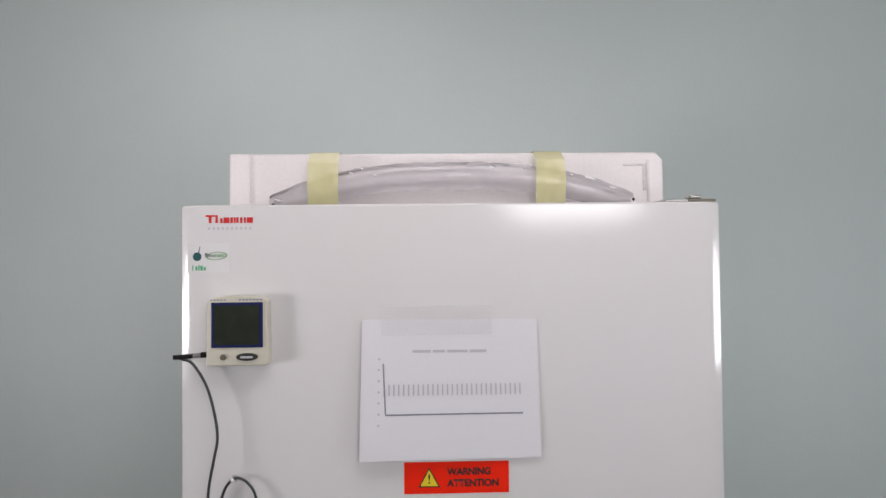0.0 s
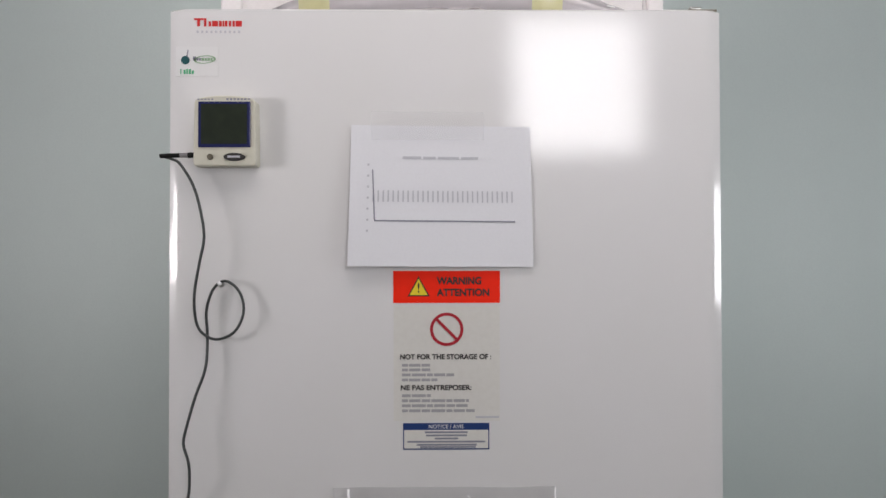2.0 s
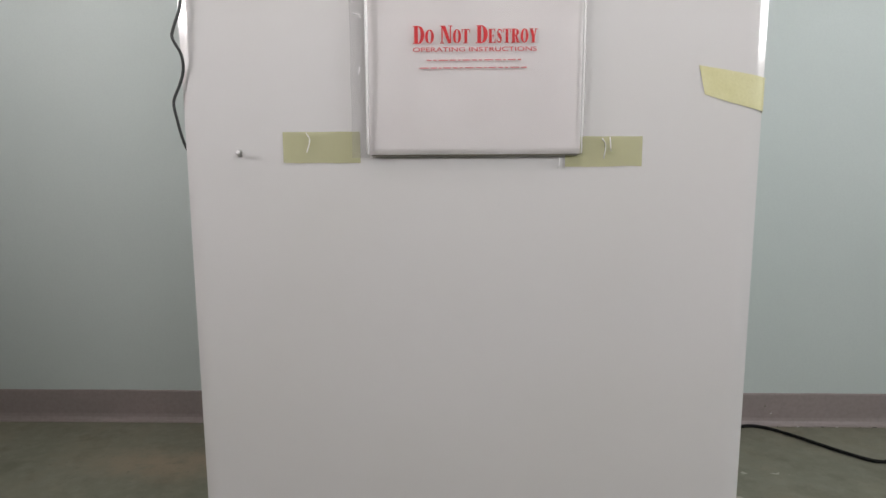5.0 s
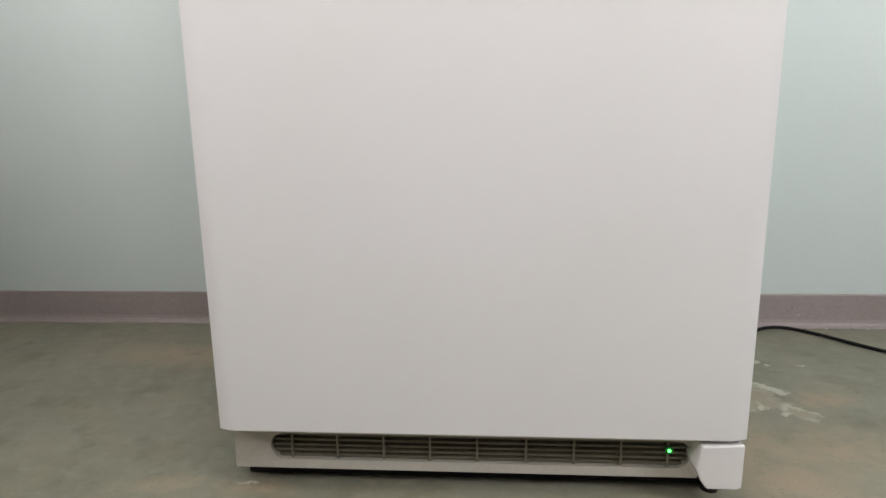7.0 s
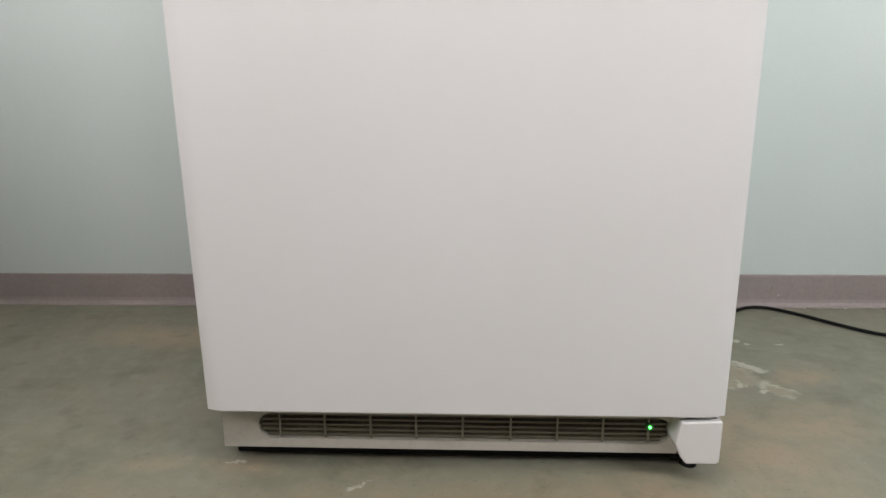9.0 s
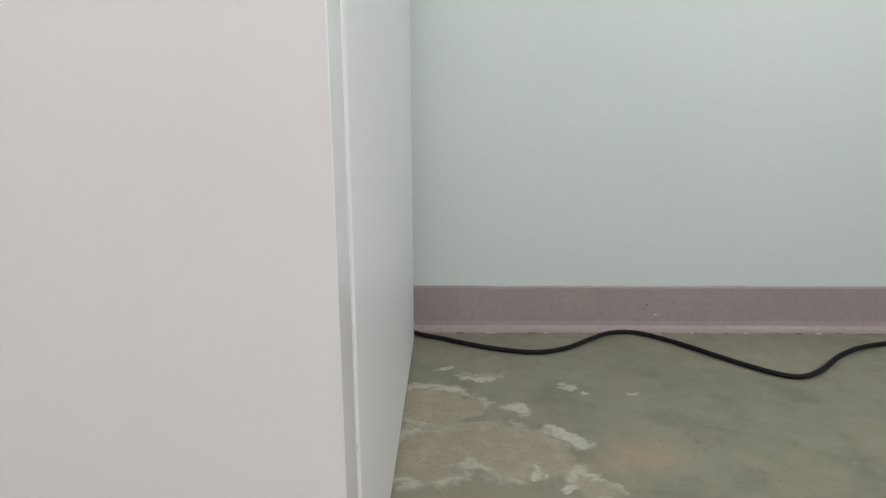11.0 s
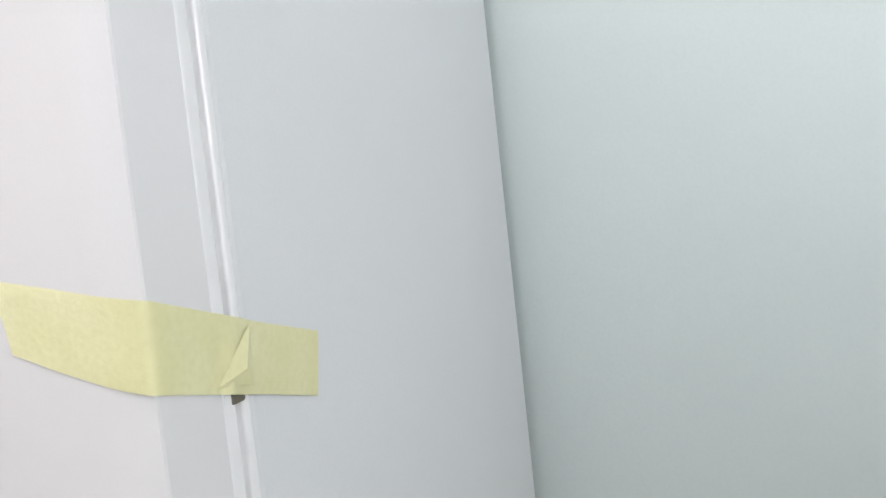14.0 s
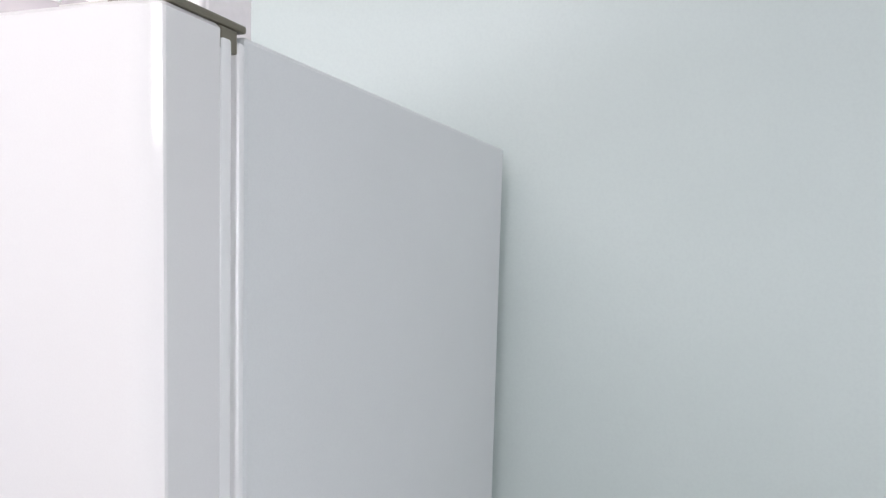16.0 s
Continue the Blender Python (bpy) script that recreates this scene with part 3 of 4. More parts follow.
# brand mark as plain shapes: thin red strokes over a row of grey ones
brand = part("brand_mark", bar(-0.379, -0.3645, 1.7940, 1.7968, -0.0006), M_BRAND, freezer, "red and grey maker's mark drawn as bars")
for x0, w, z1 in ((-0.3742, 0.0042, 1.7940), (-0.3640, 0.0036, 1.7968), (-0.3570, 0.0036, 1.7920), (-0.3518, 0.0088, 1.7930), (-0.3415, 0.0040, 1.7930),
                  (-0.3362, 0.0026, 1.7930), (-0.3325, 0.0034, 1.7930), (-0.3268, 0.0034, 1.7930), (-0.3212, 0.0034, 1.7930), (-0.3165, 0.0092, 1.7930)):
    part("red_bar", bar(x0, x0 + w, 1.7845, z1, -0.0006), M_BRAND, brand)
for i in range(10):
    part("grey_bar", bar(-0.375 + i * 0.0069, -0.3720 + i * 0.0069, 1.7745, 1.7782, -0.0006), M_INKPALE, brand)

# small maker's sticker
st = part("sticker", box(-0.406, -0.342, -0.0004, 0.0, 1.709, 1.754), M_STICKER, freezer, "small white sticker with teal and green marks")


def disc(cx, cz, rx, rz, y, n=24):
    bm = bmesh.new()
    bm.faces.new([bm.verts.new((cx + rx * math.cos(2 * math.pi * k / n), y, cz - rz * math.sin(2 * math.pi * k / n))) for k in range(n)])
    bmesh.ops.recalc_face_normals(bm, faces=bm.faces)
    bmesh.ops.solidify(bm, geom=bm.faces[:], thickness=0.0003)
    return bm


part("teal_dot", disc(-0.3915, 1.7335, 0.0065, 0.0065, -0.0008), M_TEAL, st)
part("stroke", prism([(-0.3905, 1.739), (-0.3885, 1.739), (-0.3868, 1.749), (-0.3882, 1.749)], -0.0009, -0.0005), M_INK, st)
swash = ring(0.0, 0.0, 0.80, 1.0, -0.0003, 0.0, 28)
for v in swash.verts:
    v.co = Vector((-0.3625 + v.co.x * 0.0165, v.co.y - 0.0005, 1.7345 + v.co.z * 0.0062 + v.co.x * 0.001))
part("swash", swash, M_GREENPALE, st)
for x0, w, h in ((-0.380, 0.0040, 0.0060), (-0.3750, 0.0028, 0.0045), (-0.3714, 0.0030, 0.0036)):
    part("mark", bar(x0, x0 + w, 1.7330, 1.7330 + h, -0.0008), M_INK, st)
for x0, w in ((-0.3676, 0.0044), (-0.3624, 0.0030), (-0.3586, 0.0040), (-0.3538, 0.0028)):
    part("mark", bar(x0, x0 + w, 1.7325, 1.7368, -0.0008), M_GREENPALE, st)
for x0, w, h in ((-0.3990, 0.0016, 0.0080), (-0.3942, 0.0030, 0.0065), (-0.3900, 0.0022, 0.0080), (-0.3866, 0.0034, 0.0074), (-0.3818, 0.0030, 0.0055)):
    part("mark", bar(x0, x0 + w, 1.7125, 1.7125 + h, -0.0008), M_GREEN, st)

# warning label
wl = part("warning_label", box(-0.0795, 0.0795, -0.0004, 0.0, 1.192, 1.368), M_LABEL, freezer, "cream warning label with black print")
part("red_header", box(-0.080, 0.080, -0.0008, 0.0, 1.3685, 1.4165), M_ORANGE, wl, "orange-red warning header")
part("triangle_rim", prism([(-0.0585, 1.3785), (-0.0255, 1.3785), (-0.042, 1.4085)], -0.0012, -0.0008), M_TEXT, wl)
part("triangle", prism([(-0.0555, 1.3803), (-0.0285, 1.3803), (-0.042, 1.4048)], -0.0016, -0.0012), M_YELLOW, wl, "yellow warning triangle")
part("exclamation_mark", words("!", -0.0435, -0.0405, 1.384, 1.3985, -0.0019, 0.01), M_TEXT, wl)
part("lettering", words("WARNING", -0.015, 0.052, 1.396, 1.4075, -0.0013, 0.035), M_TEXT, wl)
part("lettering", words("ATTENTION", -0.015, 0.064, 1.3785, 1.390, -0.0013, 0.035), M_TEXT, wl)
part("ban_ring", ring(0.0, 1.329, 0.0205, 0.0250, -0.0010, -0.0004), M_DARKRED, wl, "dark red prohibition sign")
part("ban_bar", prism([(-0.0165, 1.3425), (-0.0135, 1.3455), (0.0165, 1.3155), (0.0135, 1.3125)], -0.0014, -0.0010), M_DARKRED, wl)
part("lettering", words("NOT FOR THE STORAGE OF :", -0.070, 0.067, 1.284, 1.292, -0.0008, 0.03), M_TEXT, wl)
part("lettering", words("NE PAS ENTREPOSER:", -0.069, 0.037, 1.238, 1.246, -0.0008, 0.03), M_TEXT, wl)
for x1, z in ((-0.025, 1.2755), (-0.022, 1.2685), (0.011, 1.261), (-0.014, 1.2535), (-0.024, 1.230), (0.033, 1.2225), (0.031, 1.215), (0.047, 1.2075)):
    x = -0.067
    k = 0
    while x < x1 - 0.004:
        wd = min((0.013, 0.021, 0.009, 0.017)[(k + int(z * 4000)) % 4], x1 - x)
        part("print_bar", bar(x, x + wd, z - 0.0021, z + 0.0021, -0.0008), M_INKMID, wl)
        x, k = x + wd + 0.0016, k + 1
part("print_bar", bar(0.043, 0.078, 1.1965, 1.1992, -0.0008), M_INKPALE, wl)

nl = part("notice_label", box(-0.0655, 0.0635, -0.0005, 0.0, 1.1495, 1.189, 0.0), M_BLUE, freezer, "blue and white notice label")
part("white_field", box(-0.0638, 0.0618, -0.0010, -0.0005, 1.1515, 1.1788), M_LABEL, nl)
part("lettering", words("NOTICE / AVIS", -0.027, 0.025, 1.181, 1.187, -0.0010, 0.01), M_PAPER, nl)
for x0, x1, z in ((-0.033, 0.031, 1.1755), (-0.031, 0.030, 1.1708), (-0.018, 0.017, 1.1662), (-0.059, 0.057, 1.1615), (-0.045, 0.045, 1.157), (-0.04, 0.043, 1.1535)):
    part("print_bar", bar(x0, x1, z - 0.0014, z + 0.0014, -0.0013), M_INK, nl)

# ---------------------------------------------------------------- foam block with a wrapped bar on top of the freezer

FY = 0.10
foam = thing("packing_foam", "white polystyrene packing block lying on top of the freezer", "packing foam", at=(0, 0, TOP))
prof = [(-0.374, 0.0), (0.366, 0.0), (0.366, 0.084), (0.356, 0.096), (-0.371, 0.096), (-0.374, 0.092)]
fb = prism(prof, FY, FY + 0.055)
bmesh.ops.bevel(fb, geom=fb.edges[:], offset=0.004, segments=2, profile=0.5, affect="EDGES")
part("block", fb, M_FOAM, foam)
part("end_rib", box(-0.3735, -0.338, FY - 0.006, FY + 0.004, 0.001, 0.0955, 0.0045, 4), M_FOAM, foam, smooth=True)
part("end_rib", box(0.3385, 0.3655, FY - 0.006, FY + 0.004, 0.001, 0.084, 0.0045, 4), M_FOAM, foam, smooth=True)
# the foam's slot is not cut: its shade is laid on as grey strips
part("recess_strip", box(0.3315, 0.3375, FY - 0.002, FY + 0.001, 0.03, 0.076, 0.0008), M_SLOT, foam, "grey strip painted for the shaded slot in the foam end")
part("recess_strip", box(0.298, 0.3315, FY - 0.002, FY + 0.001, 0.0725, 0.0760, 0.0008), M_SLOT, foam)

barob = thing("wrapped_handle", "curved grey metal handle in clear plastic wrap, packed against the foam", "handle", at=(0, 0, TOP))


def arc(u, lift=0.0):
    x = -0.300 + 0.605 * u
    return x, 0.010 + 0.054 * (1 - abs(2 * u - 1) ** 2.6) + lift


for name, lift, mat_, r in (("bar", 0.0085, M_GREYBAR, 0.0036), ("rail", -0.022, M_GREYBAR, 0.0028)):
    pts = [(arc(i / 20, lift)[0], FY - (0.0245 if name == "bar" else 0.018), max(arc(i / 20, lift)[1], 0.006)) for i in range(21)]
    part(name, tube(pts, r, 8, 2), mat_, barob, smooth=True)


def wrap_at(u, v):
    x, z = arc(u)
    zz = z - 0.034 + 0.046 * v
    crumple = 0.0035 * noise.noise(Vector((x * 16, v * 2.2, 4.2))) + 0.0014 * noise.noise(Vector((x * 70, v * 5, 1.0)))
    return x, FY - 0.027 - 0.006 * math.sin(math.pi * v) + crumple, max(zz + 0.004 * noise.noise(Vector((x * 30, v, 9))), 0.001)


for ex, ez in ((-0.293, 0.0065), (0.303, 0.011)):
    end = bmesh.new()
    bmesh.ops.create_uvsphere(end, u_segments=10, v_segments=6, radius=0.0024)
    bmesh.ops.translate(end, vec=(ex, FY - 0.034, ez), verts=end.verts)
    part("screw_end", end, M_BLACK, barob, "small dark screw end", smooth=True)
part("grip", sheet(40, 4, lambda u, v: (arc(u)[0], FY - 0.012 - 0.006 * math.sin(math.pi * v), max(arc(u)[1] - 0.021 + 0.028 * v, 0.002))), M_GRIP, barob,
     "pale lilac body of the handle", smooth=True)
# highlights on the wrap, drawn as short white tubes
for gx, gl, dz in ((-0.168, 0.006, 0.006), (-0.150, 0.004, 0.010), (-0.128, 0.007, -0.004), (0.062, 0.010, 0.004), (0.118, 0.006, 0.006), (0.131, 0.004, 0.010),
                   (0.196, 0.005, 0.006), (0.222, 0.016, 0.008), (0.262, 0.012, 0.004), (-0.290, 0.012, 0.0)):
    gz = arc((gx + 0.300) / 0.605, dz)[1]
    part("glint_fold", tube([(gx, FY - 0.036, gz), (gx + gl, FY - 0.036, gz - 0.25 * gl)], 0.0012, 6, 1), M_SHEEN, barob, "white strip painted as a glint on the wrap", smooth=True)
wr = part("plastic_wrap", sheet(90, 8, wrap_at), M_WRAP, barob, "crumpled clear plastic wrap", smooth=True)


def tape_strip(name, pts_fn, nx, nz, label, group, material=M_TAPE):
    bm = sheet(nx, nz, pts_fn)
    ob = part(name, bm, material, smooth=True)
    return tagged(ob, label, "tape", group=group)


for x0, x1 in ((-0.236, -0.186), (0.140, 0.189)):
    def over_foam(u, v, x0=x0, x1=x1):
        x = x0 + (x1 - x0) * u + 0.002 * noise.noise(Vector((v * 3, x0, 1)))
        crumple = 0.003 * noise.noise(Vector((x * 60, v * 5, 2)))
        path = [(FY + 0.05, 0.0968), (FY + 0.01, 0.0968), (FY - 0.008, 0.0965), (FY - 0.034, 0.078), (FY - 0.041, 0.04), (FY - 0.034, 0.003)]
        s = v * (len(path) - 1)
        i = min(int(s), len(path) - 2)
        y, z = (path[i][k] + (path[i + 1][k] - path[i][k]) * (s - i) for k in (0, 1))
        return x, y + (crumple if v > 0.3 else 0), TOP + z
    tape_strip("masking_tape", over_foam, 8, 40, "pale yellow masking tape strapped over the foam block", "tapes on the foam", M_TAPESOFT)

# ---------------------------------------------------------------- data logger with its probe cord

lg = thing("temperature_logger", "beige plastic digital temperature logger fixed on the freezer door", "thermometer", at=(0, 0, 0))
outline = [(-0.369, 1.571), (-0.280, 1.571), (-0.2785, 1.576), (-0.280, 1.664)]
outline += [(-0.3245 + 0.0445 * math.cos(math.pi * k / 12), 1.6655 + 0.0090 * math.sin(math.pi * k / 12)) for k in range(1, 12)]
outline += [(-0.369, 1.664), (-0.3705, 1.576)]
case = prism(outline, -0.024, -0.0005)
bmesh.ops.bevel(case, geom=case.edges[:], offset=0.0022, segments=3, profile=0.5, affect="EDGES")
part("case", case, M_BEIGE, lg)
part("bezel", box(-0.3625, -0.2865, -0.0262, -0.022, 1.598, 1.665, 0.001), M_BEZEL, lg, "dark blue display frame")
part("display", box(-0.3580, -0.2910, -0.0272, -0.0262, 1.6025, 1.661), M_LCD, lg, "dark grey-green display")
for x, rx, rz, lab in ((-0.345, 0.0045, 0.0045, "round grey button"), (-0.310, 0.0165, 0.006, "oval dark button")):
    bm = bmesh.new()
    bmesh.ops.create_cone(bm, cap_ends=True, segments=24, radius1=1, radius2=0.92, depth=1)
    bmesh.ops.rotate(bm, matrix=Matrix.Rotation(radians(90), 3, "X"), verts=bm.verts)
    bmesh.ops.scale(bm, vec=(rx, 0.004, rz), verts=bm.verts)
    bmesh.ops.translate(bm, vec=(x, -0.0250, 1.584), verts=bm.verts)
    part("button", bm, M_TEXT if rx > 0.01 else M_SLAT, lg, lab)
part("button_print", bar(-0.319, -0.301, 1.5825, 1.5855, -0.0274), M_INKPALE, lg)
for i in range(7):
    part("top_print", bar(-0.322 + i * 0.0052, -0.3185 + i * 0.0052, 1.6675, 1.670, -0.0244), M_INK, lg)
for i in range(5):
    part("top_print", bar(-0.364 + i * 0.005, -0.361 + i * 0.005, 1.6675, 1.6695, -0.0244), M_INK, lg)

cord = thing("probe_cord", "thin dark probe cord looped on a hook, hanging down the door", "cable")
CORD = [(-0.414, -0.026, 1.585), (-0.402, -0.024, 1.581), (-0.390, -0.022, 1.574), (-0.371, -0.022, 1.543), (-0.359, -0.024, 1.505), (-0.353, -0.026, 1.467),
        (-0.358, -0.028, 1.434), (-0.366, -0.026, 1.392), (-0.368, -0.022, 1.359), (-0.362, -0.018, 1.331), (-0.340, -0.016, 1.317), (-0.313, -0.016, 1.327),
        (-0.299, -0.016, 1.354), (-0.302, -0.015, 1.380), (-0.315, -0.013, 1.397), (-0.331, -0.012, 1.402), (-0.346, -0.012, 1.388), (-0.3545, -0.012, 1.358),
        (-0.353, -0.012, 1.325), (-0.353, -0.018, 1.277), (-0.366, -0.023, 1.235), (-0.377, -0.026, 1.193), (-0.381, -0.028, 1.168), (-0.373, -0.030, 1.143),
        (-0.372, -0.028, 1.117), (-0.379, -0.016, 1.086), (-0.393, -0.008, 1.064), (-0.404, -0.006, 1.043), (-0.407, -0.009, 1.010), (-0.417, -0.012, 0.980),
        (-0.419, -0.012, 0.966), (-0.410, -0.007, 0.945), (-0.411, -0.002, 0.923), (-0.419, 0.0, 0.902), (-0.4285, 0.0, 0.880), (-0.427, 0.004, 0.855),
        (-0.4225, 0.012, 0.822), (-0.420, 0.04, 0.790), (-0.4195, 0.064, 0.76)]
part("sheath", tube(CORD, 0.0021, 8, 4), M_CORD, cord, smooth=True)
part("plug", tube([(-0.362, -0.018, 1.588), (-0.379, -0.020, 1.587)], 0.0042, 10, 1), M_BLACK, cord, "black jack plug in the logger")
part("plug_collar", tube([(-0.379, -0.020, 1.587), (-0.390, -0.023, 1.5865)], 0.0036, 10, 1), M_GREYBAR, cord, "bare metal collar of the plug")
part("strain_relief", tube([(-0.390, -0.023, 1.5865), (-0.404, -0.026, 1.5855), (-0.417, -0.026, 1.585)], 0.0034, 10, 1), M_BLACK, cord)


def hook(x, z, label):
    h = thing("adhesive_hook", label, "hook", group="hooks on the door")
    part("hook_pad", box(x - 0.0035, x + 0.0035, -0.002, -0.0003, z - 0.005, z + 0.005, 0.0008), M_STEEL, h)
    arm = tube([(x, -0.001, z - 0.001), (x + 0.0005, -0.008, z - 0.003), (x + 0.001, -0.011, z)], 0.0017, 8, 3)
    part("hook_arm", arm, M_STEEL, h, "small metal hook arm", smooth=True)
    tip = bmesh.new()
    bmesh.ops.create_uvsphere(tip, u_segments=12, v_segments=8, radius=0.0036)
    bmesh.ops.translate(tip, vec=(x + 0.001, -0.012, z + 0.001), verts=tip.verts)
    # the glint of the metal ball is put in as white colour
    part("hook_tip", tip, M_SHEEN, h, "round metal hook tip, its glint painted white", smooth=True)


hook(-0.336, 1.398, "small hook on the door holding the cord loop")
hook(-0.335, 0.806, "small empty metal hook on the door")

# ---------------------------------------------------------------- printed chart taped to the door

PX0, PX1, PZ0, PZ1 = -0.142, 0.130, 1.424, 1.635


def paper_at(u, v):
    lift = 0.0015 + 0.010 * (1 - u) ** 1.6 * (0.35 + 0.65 * (1 - v)) + 0.005 * (1 - v) ** 1.5 + 0.0015 * math.sin(3 * u + 1) * (1 - v)
    x = PX0 + (PX1 - PX0) * u - 0.004 * (1 - v) * (1 - u) - 0.004 * v * u
    return x, -lift, PZ0 + (PZ1 - PZ0) * v - 0.002 * u


chart = thing("chart_paper", "white paper printed with a temperature chart, taped to the door", "paper")
pp = part("sheet", sheet(20, 16, paper_at), M_PAPER, chart, smooth=True)


def on_paper(x, z, off=0.0006):
    u, v = (x - PX0) / (PX1 - PX0), (z - PZ0) / (PZ1 - PZ0)
    p = paper_at(u, v)
    return p[0], p[1] - off, p[2]


def ink(x0, x1, z0, z1, material, name="print_bar", x2=None, x3=None):
    """A printed bar that follows the sheet; x2 and x3 are the upper ends where it slants."""
    x2, x3 = x0 if x2 is None else x2, x1 if x3 is None else x3
    n = max(1, int((x1 - x0) / 0.02))
    part(name, sheet(n, 2, lambda u, v: on_paper((x0 + (x1 - x0) * u) * (1 - v) + (x2 + (x3 - x2) * u) * v, z0 + (z1 - z0) * v)), material, chart)


for i, w in enumerate((0.028, 0.019, 0.032, 0.026)):
    x = -0.064 + (0, 0.031, 0.053, 0.088)[i]
    ink(x, x + w, 1.5845, 1.5885, M_INKPALE)
ink(-0.1055, -0.1035, 1.4925, 1.5685, M_INK, "axis_line", -0.1095, -0.1078)
ink(-0.1045, 0.104, 1.4905, 1.4928, M_INK, "trace_line")
for i in range(29):
    x = -0.108 + i * 0.0074
    ink(x, x + 0.0021, 1.520, 1.537, M_INKPALE, "tick")
for i in range(7):
    ink(-0.1165, -0.1135, 1.475 + i * 0.0165, 1.478 + i * 0.0165, M_INKPALE)
tagged(part("clear_tape", sheet(12, 6, lambda u, v: (-0.112 + 0.168 * u, -0.0105 * (1 - u) ** 1.6 * 0.5 - 0.0034 - 0.0018 * (1 - v) - 0.0012 * noise.noise(Vector((u * 5, v * 2, 3))), 1.612 + 0.043 * v)),
            M_CLEARTAPE, smooth=True), "clear tape across the top of the chart", "tape")

# ---------------------------------------------------------------- instruction booklet in a clear bag

env = thing("instruction_packet", "white instruction booklet in a clear bag taped to the door", "booklet")


def booklet_at(u, v):
    """A soft wrapped booklet: its face swells a little and rolls back to the door round the rim."""
    x, z = -0.1445 + 0.3025 * u, 0.8025 + 0.2375 * v
    rim = min(u * 0.3025, (1 - u) * 0.3025, v * 0.2375, (1 - v) * 0.2375 * 2.5) / 0.006
    body = 1.0 - (1.0 - min(1.0, rim)) ** 2.4
    swell = 0.0012 * math.sin(math.pi * u) * math.sin(math.pi * v)
    swell += 0.0011 * noise.noise(Vector((x * 11, z * 11, 2))) + 0.0005 * noise.noise(Vector((x * 30, z * 30, 5)))
    return x, -0.0068 - 0.0032 * body - swell * min(1.0, rim), z


part("booklet", sheet(60, 50, booklet_at), M_BOOK, env, "white wrapped booklet with red print", smooth=True)


def bag_at(u, v):
    x, z = -0.169 + 0.330 * u, 0.799 + 0.297 * v
    flat = 0.0160 - 0.010 * min(1.0, max(0.0, (z - 1.036) / 0.02)) if x > -0.146 else 0.006
    w = 0.0035 * noise.noise(Vector((x * 14, z * 11, 1))) + 0.0018 * noise.noise(Vector((x * 45, z * 30, 6)))
    return x + 0.002 * noise.noise(Vector((z * 9, u * 2, 3))), -flat - max(w, -0.0012), z + 0.002 * noise.noise(Vector((x * 8, v, 8)))


part("bag", sheet(54, 41, lambda u, v: bag_at(0.0826 + 0.9174 * u, 0.818 * v)), M_BAG, env, "crinkled clear plastic bag", smooth=True)
part("bag_top", sheet(60, 12, lambda u, v: bag_at(u, 0.818 + 0.182 * v)), M_FLAP, env, "doubled clear top of the bag", smooth=True)
part("bag_side", sheet(6, 41, lambda u, v: bag_at(0.0826 * u, 0.818 * v)), M_FLAP, env, "doubled clear side of the bag", smooth=True)
# bag folds, with their shine put in as white
part("seam", tube([(-0.1455, -0.0145, 0.803), (-0.1440, -0.016, 0.90), (-0.1435, -0.016, 1.0), (-0.1455, -0.012, 1.095)], 0.0020, 8, 4), M_SHEEN, env, "white strip for a bag fold and its shine", smooth=True)
part("seam", tube([(0.1590, -0.012, 0.803), (0.1595, -0.013, 0.90), (0.160, -0.012, 1.0), (0.1605, -0.008, 1.095)], 0.0011, 8, 4), M_SHEEN, env, "white strip for a bag fold and its shine", smooth=True)
# highlights on the bag, also white tubes
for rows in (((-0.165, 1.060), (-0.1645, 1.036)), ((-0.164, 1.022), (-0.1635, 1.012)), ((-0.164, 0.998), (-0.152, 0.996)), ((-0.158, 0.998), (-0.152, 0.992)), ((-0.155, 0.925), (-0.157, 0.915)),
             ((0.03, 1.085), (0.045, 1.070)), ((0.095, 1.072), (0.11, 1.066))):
    part("glint_fold", tube([(gx, -0.0185 if gz < 1.04 and gx > -0.14 else -0.0095, gz) for gx, gz in rows], 0.0010, 6, 1), M_SHEEN, env, "white strip painted as a glint on the bag", smooth=True)
part("bottom_edge", box(-0.141, 0.155, -0.0070, -0.002, 0.8002, 0.8024, 0.0008), M_SLAT, env, "dark lower edge of the booklet")
BY = -0.0142


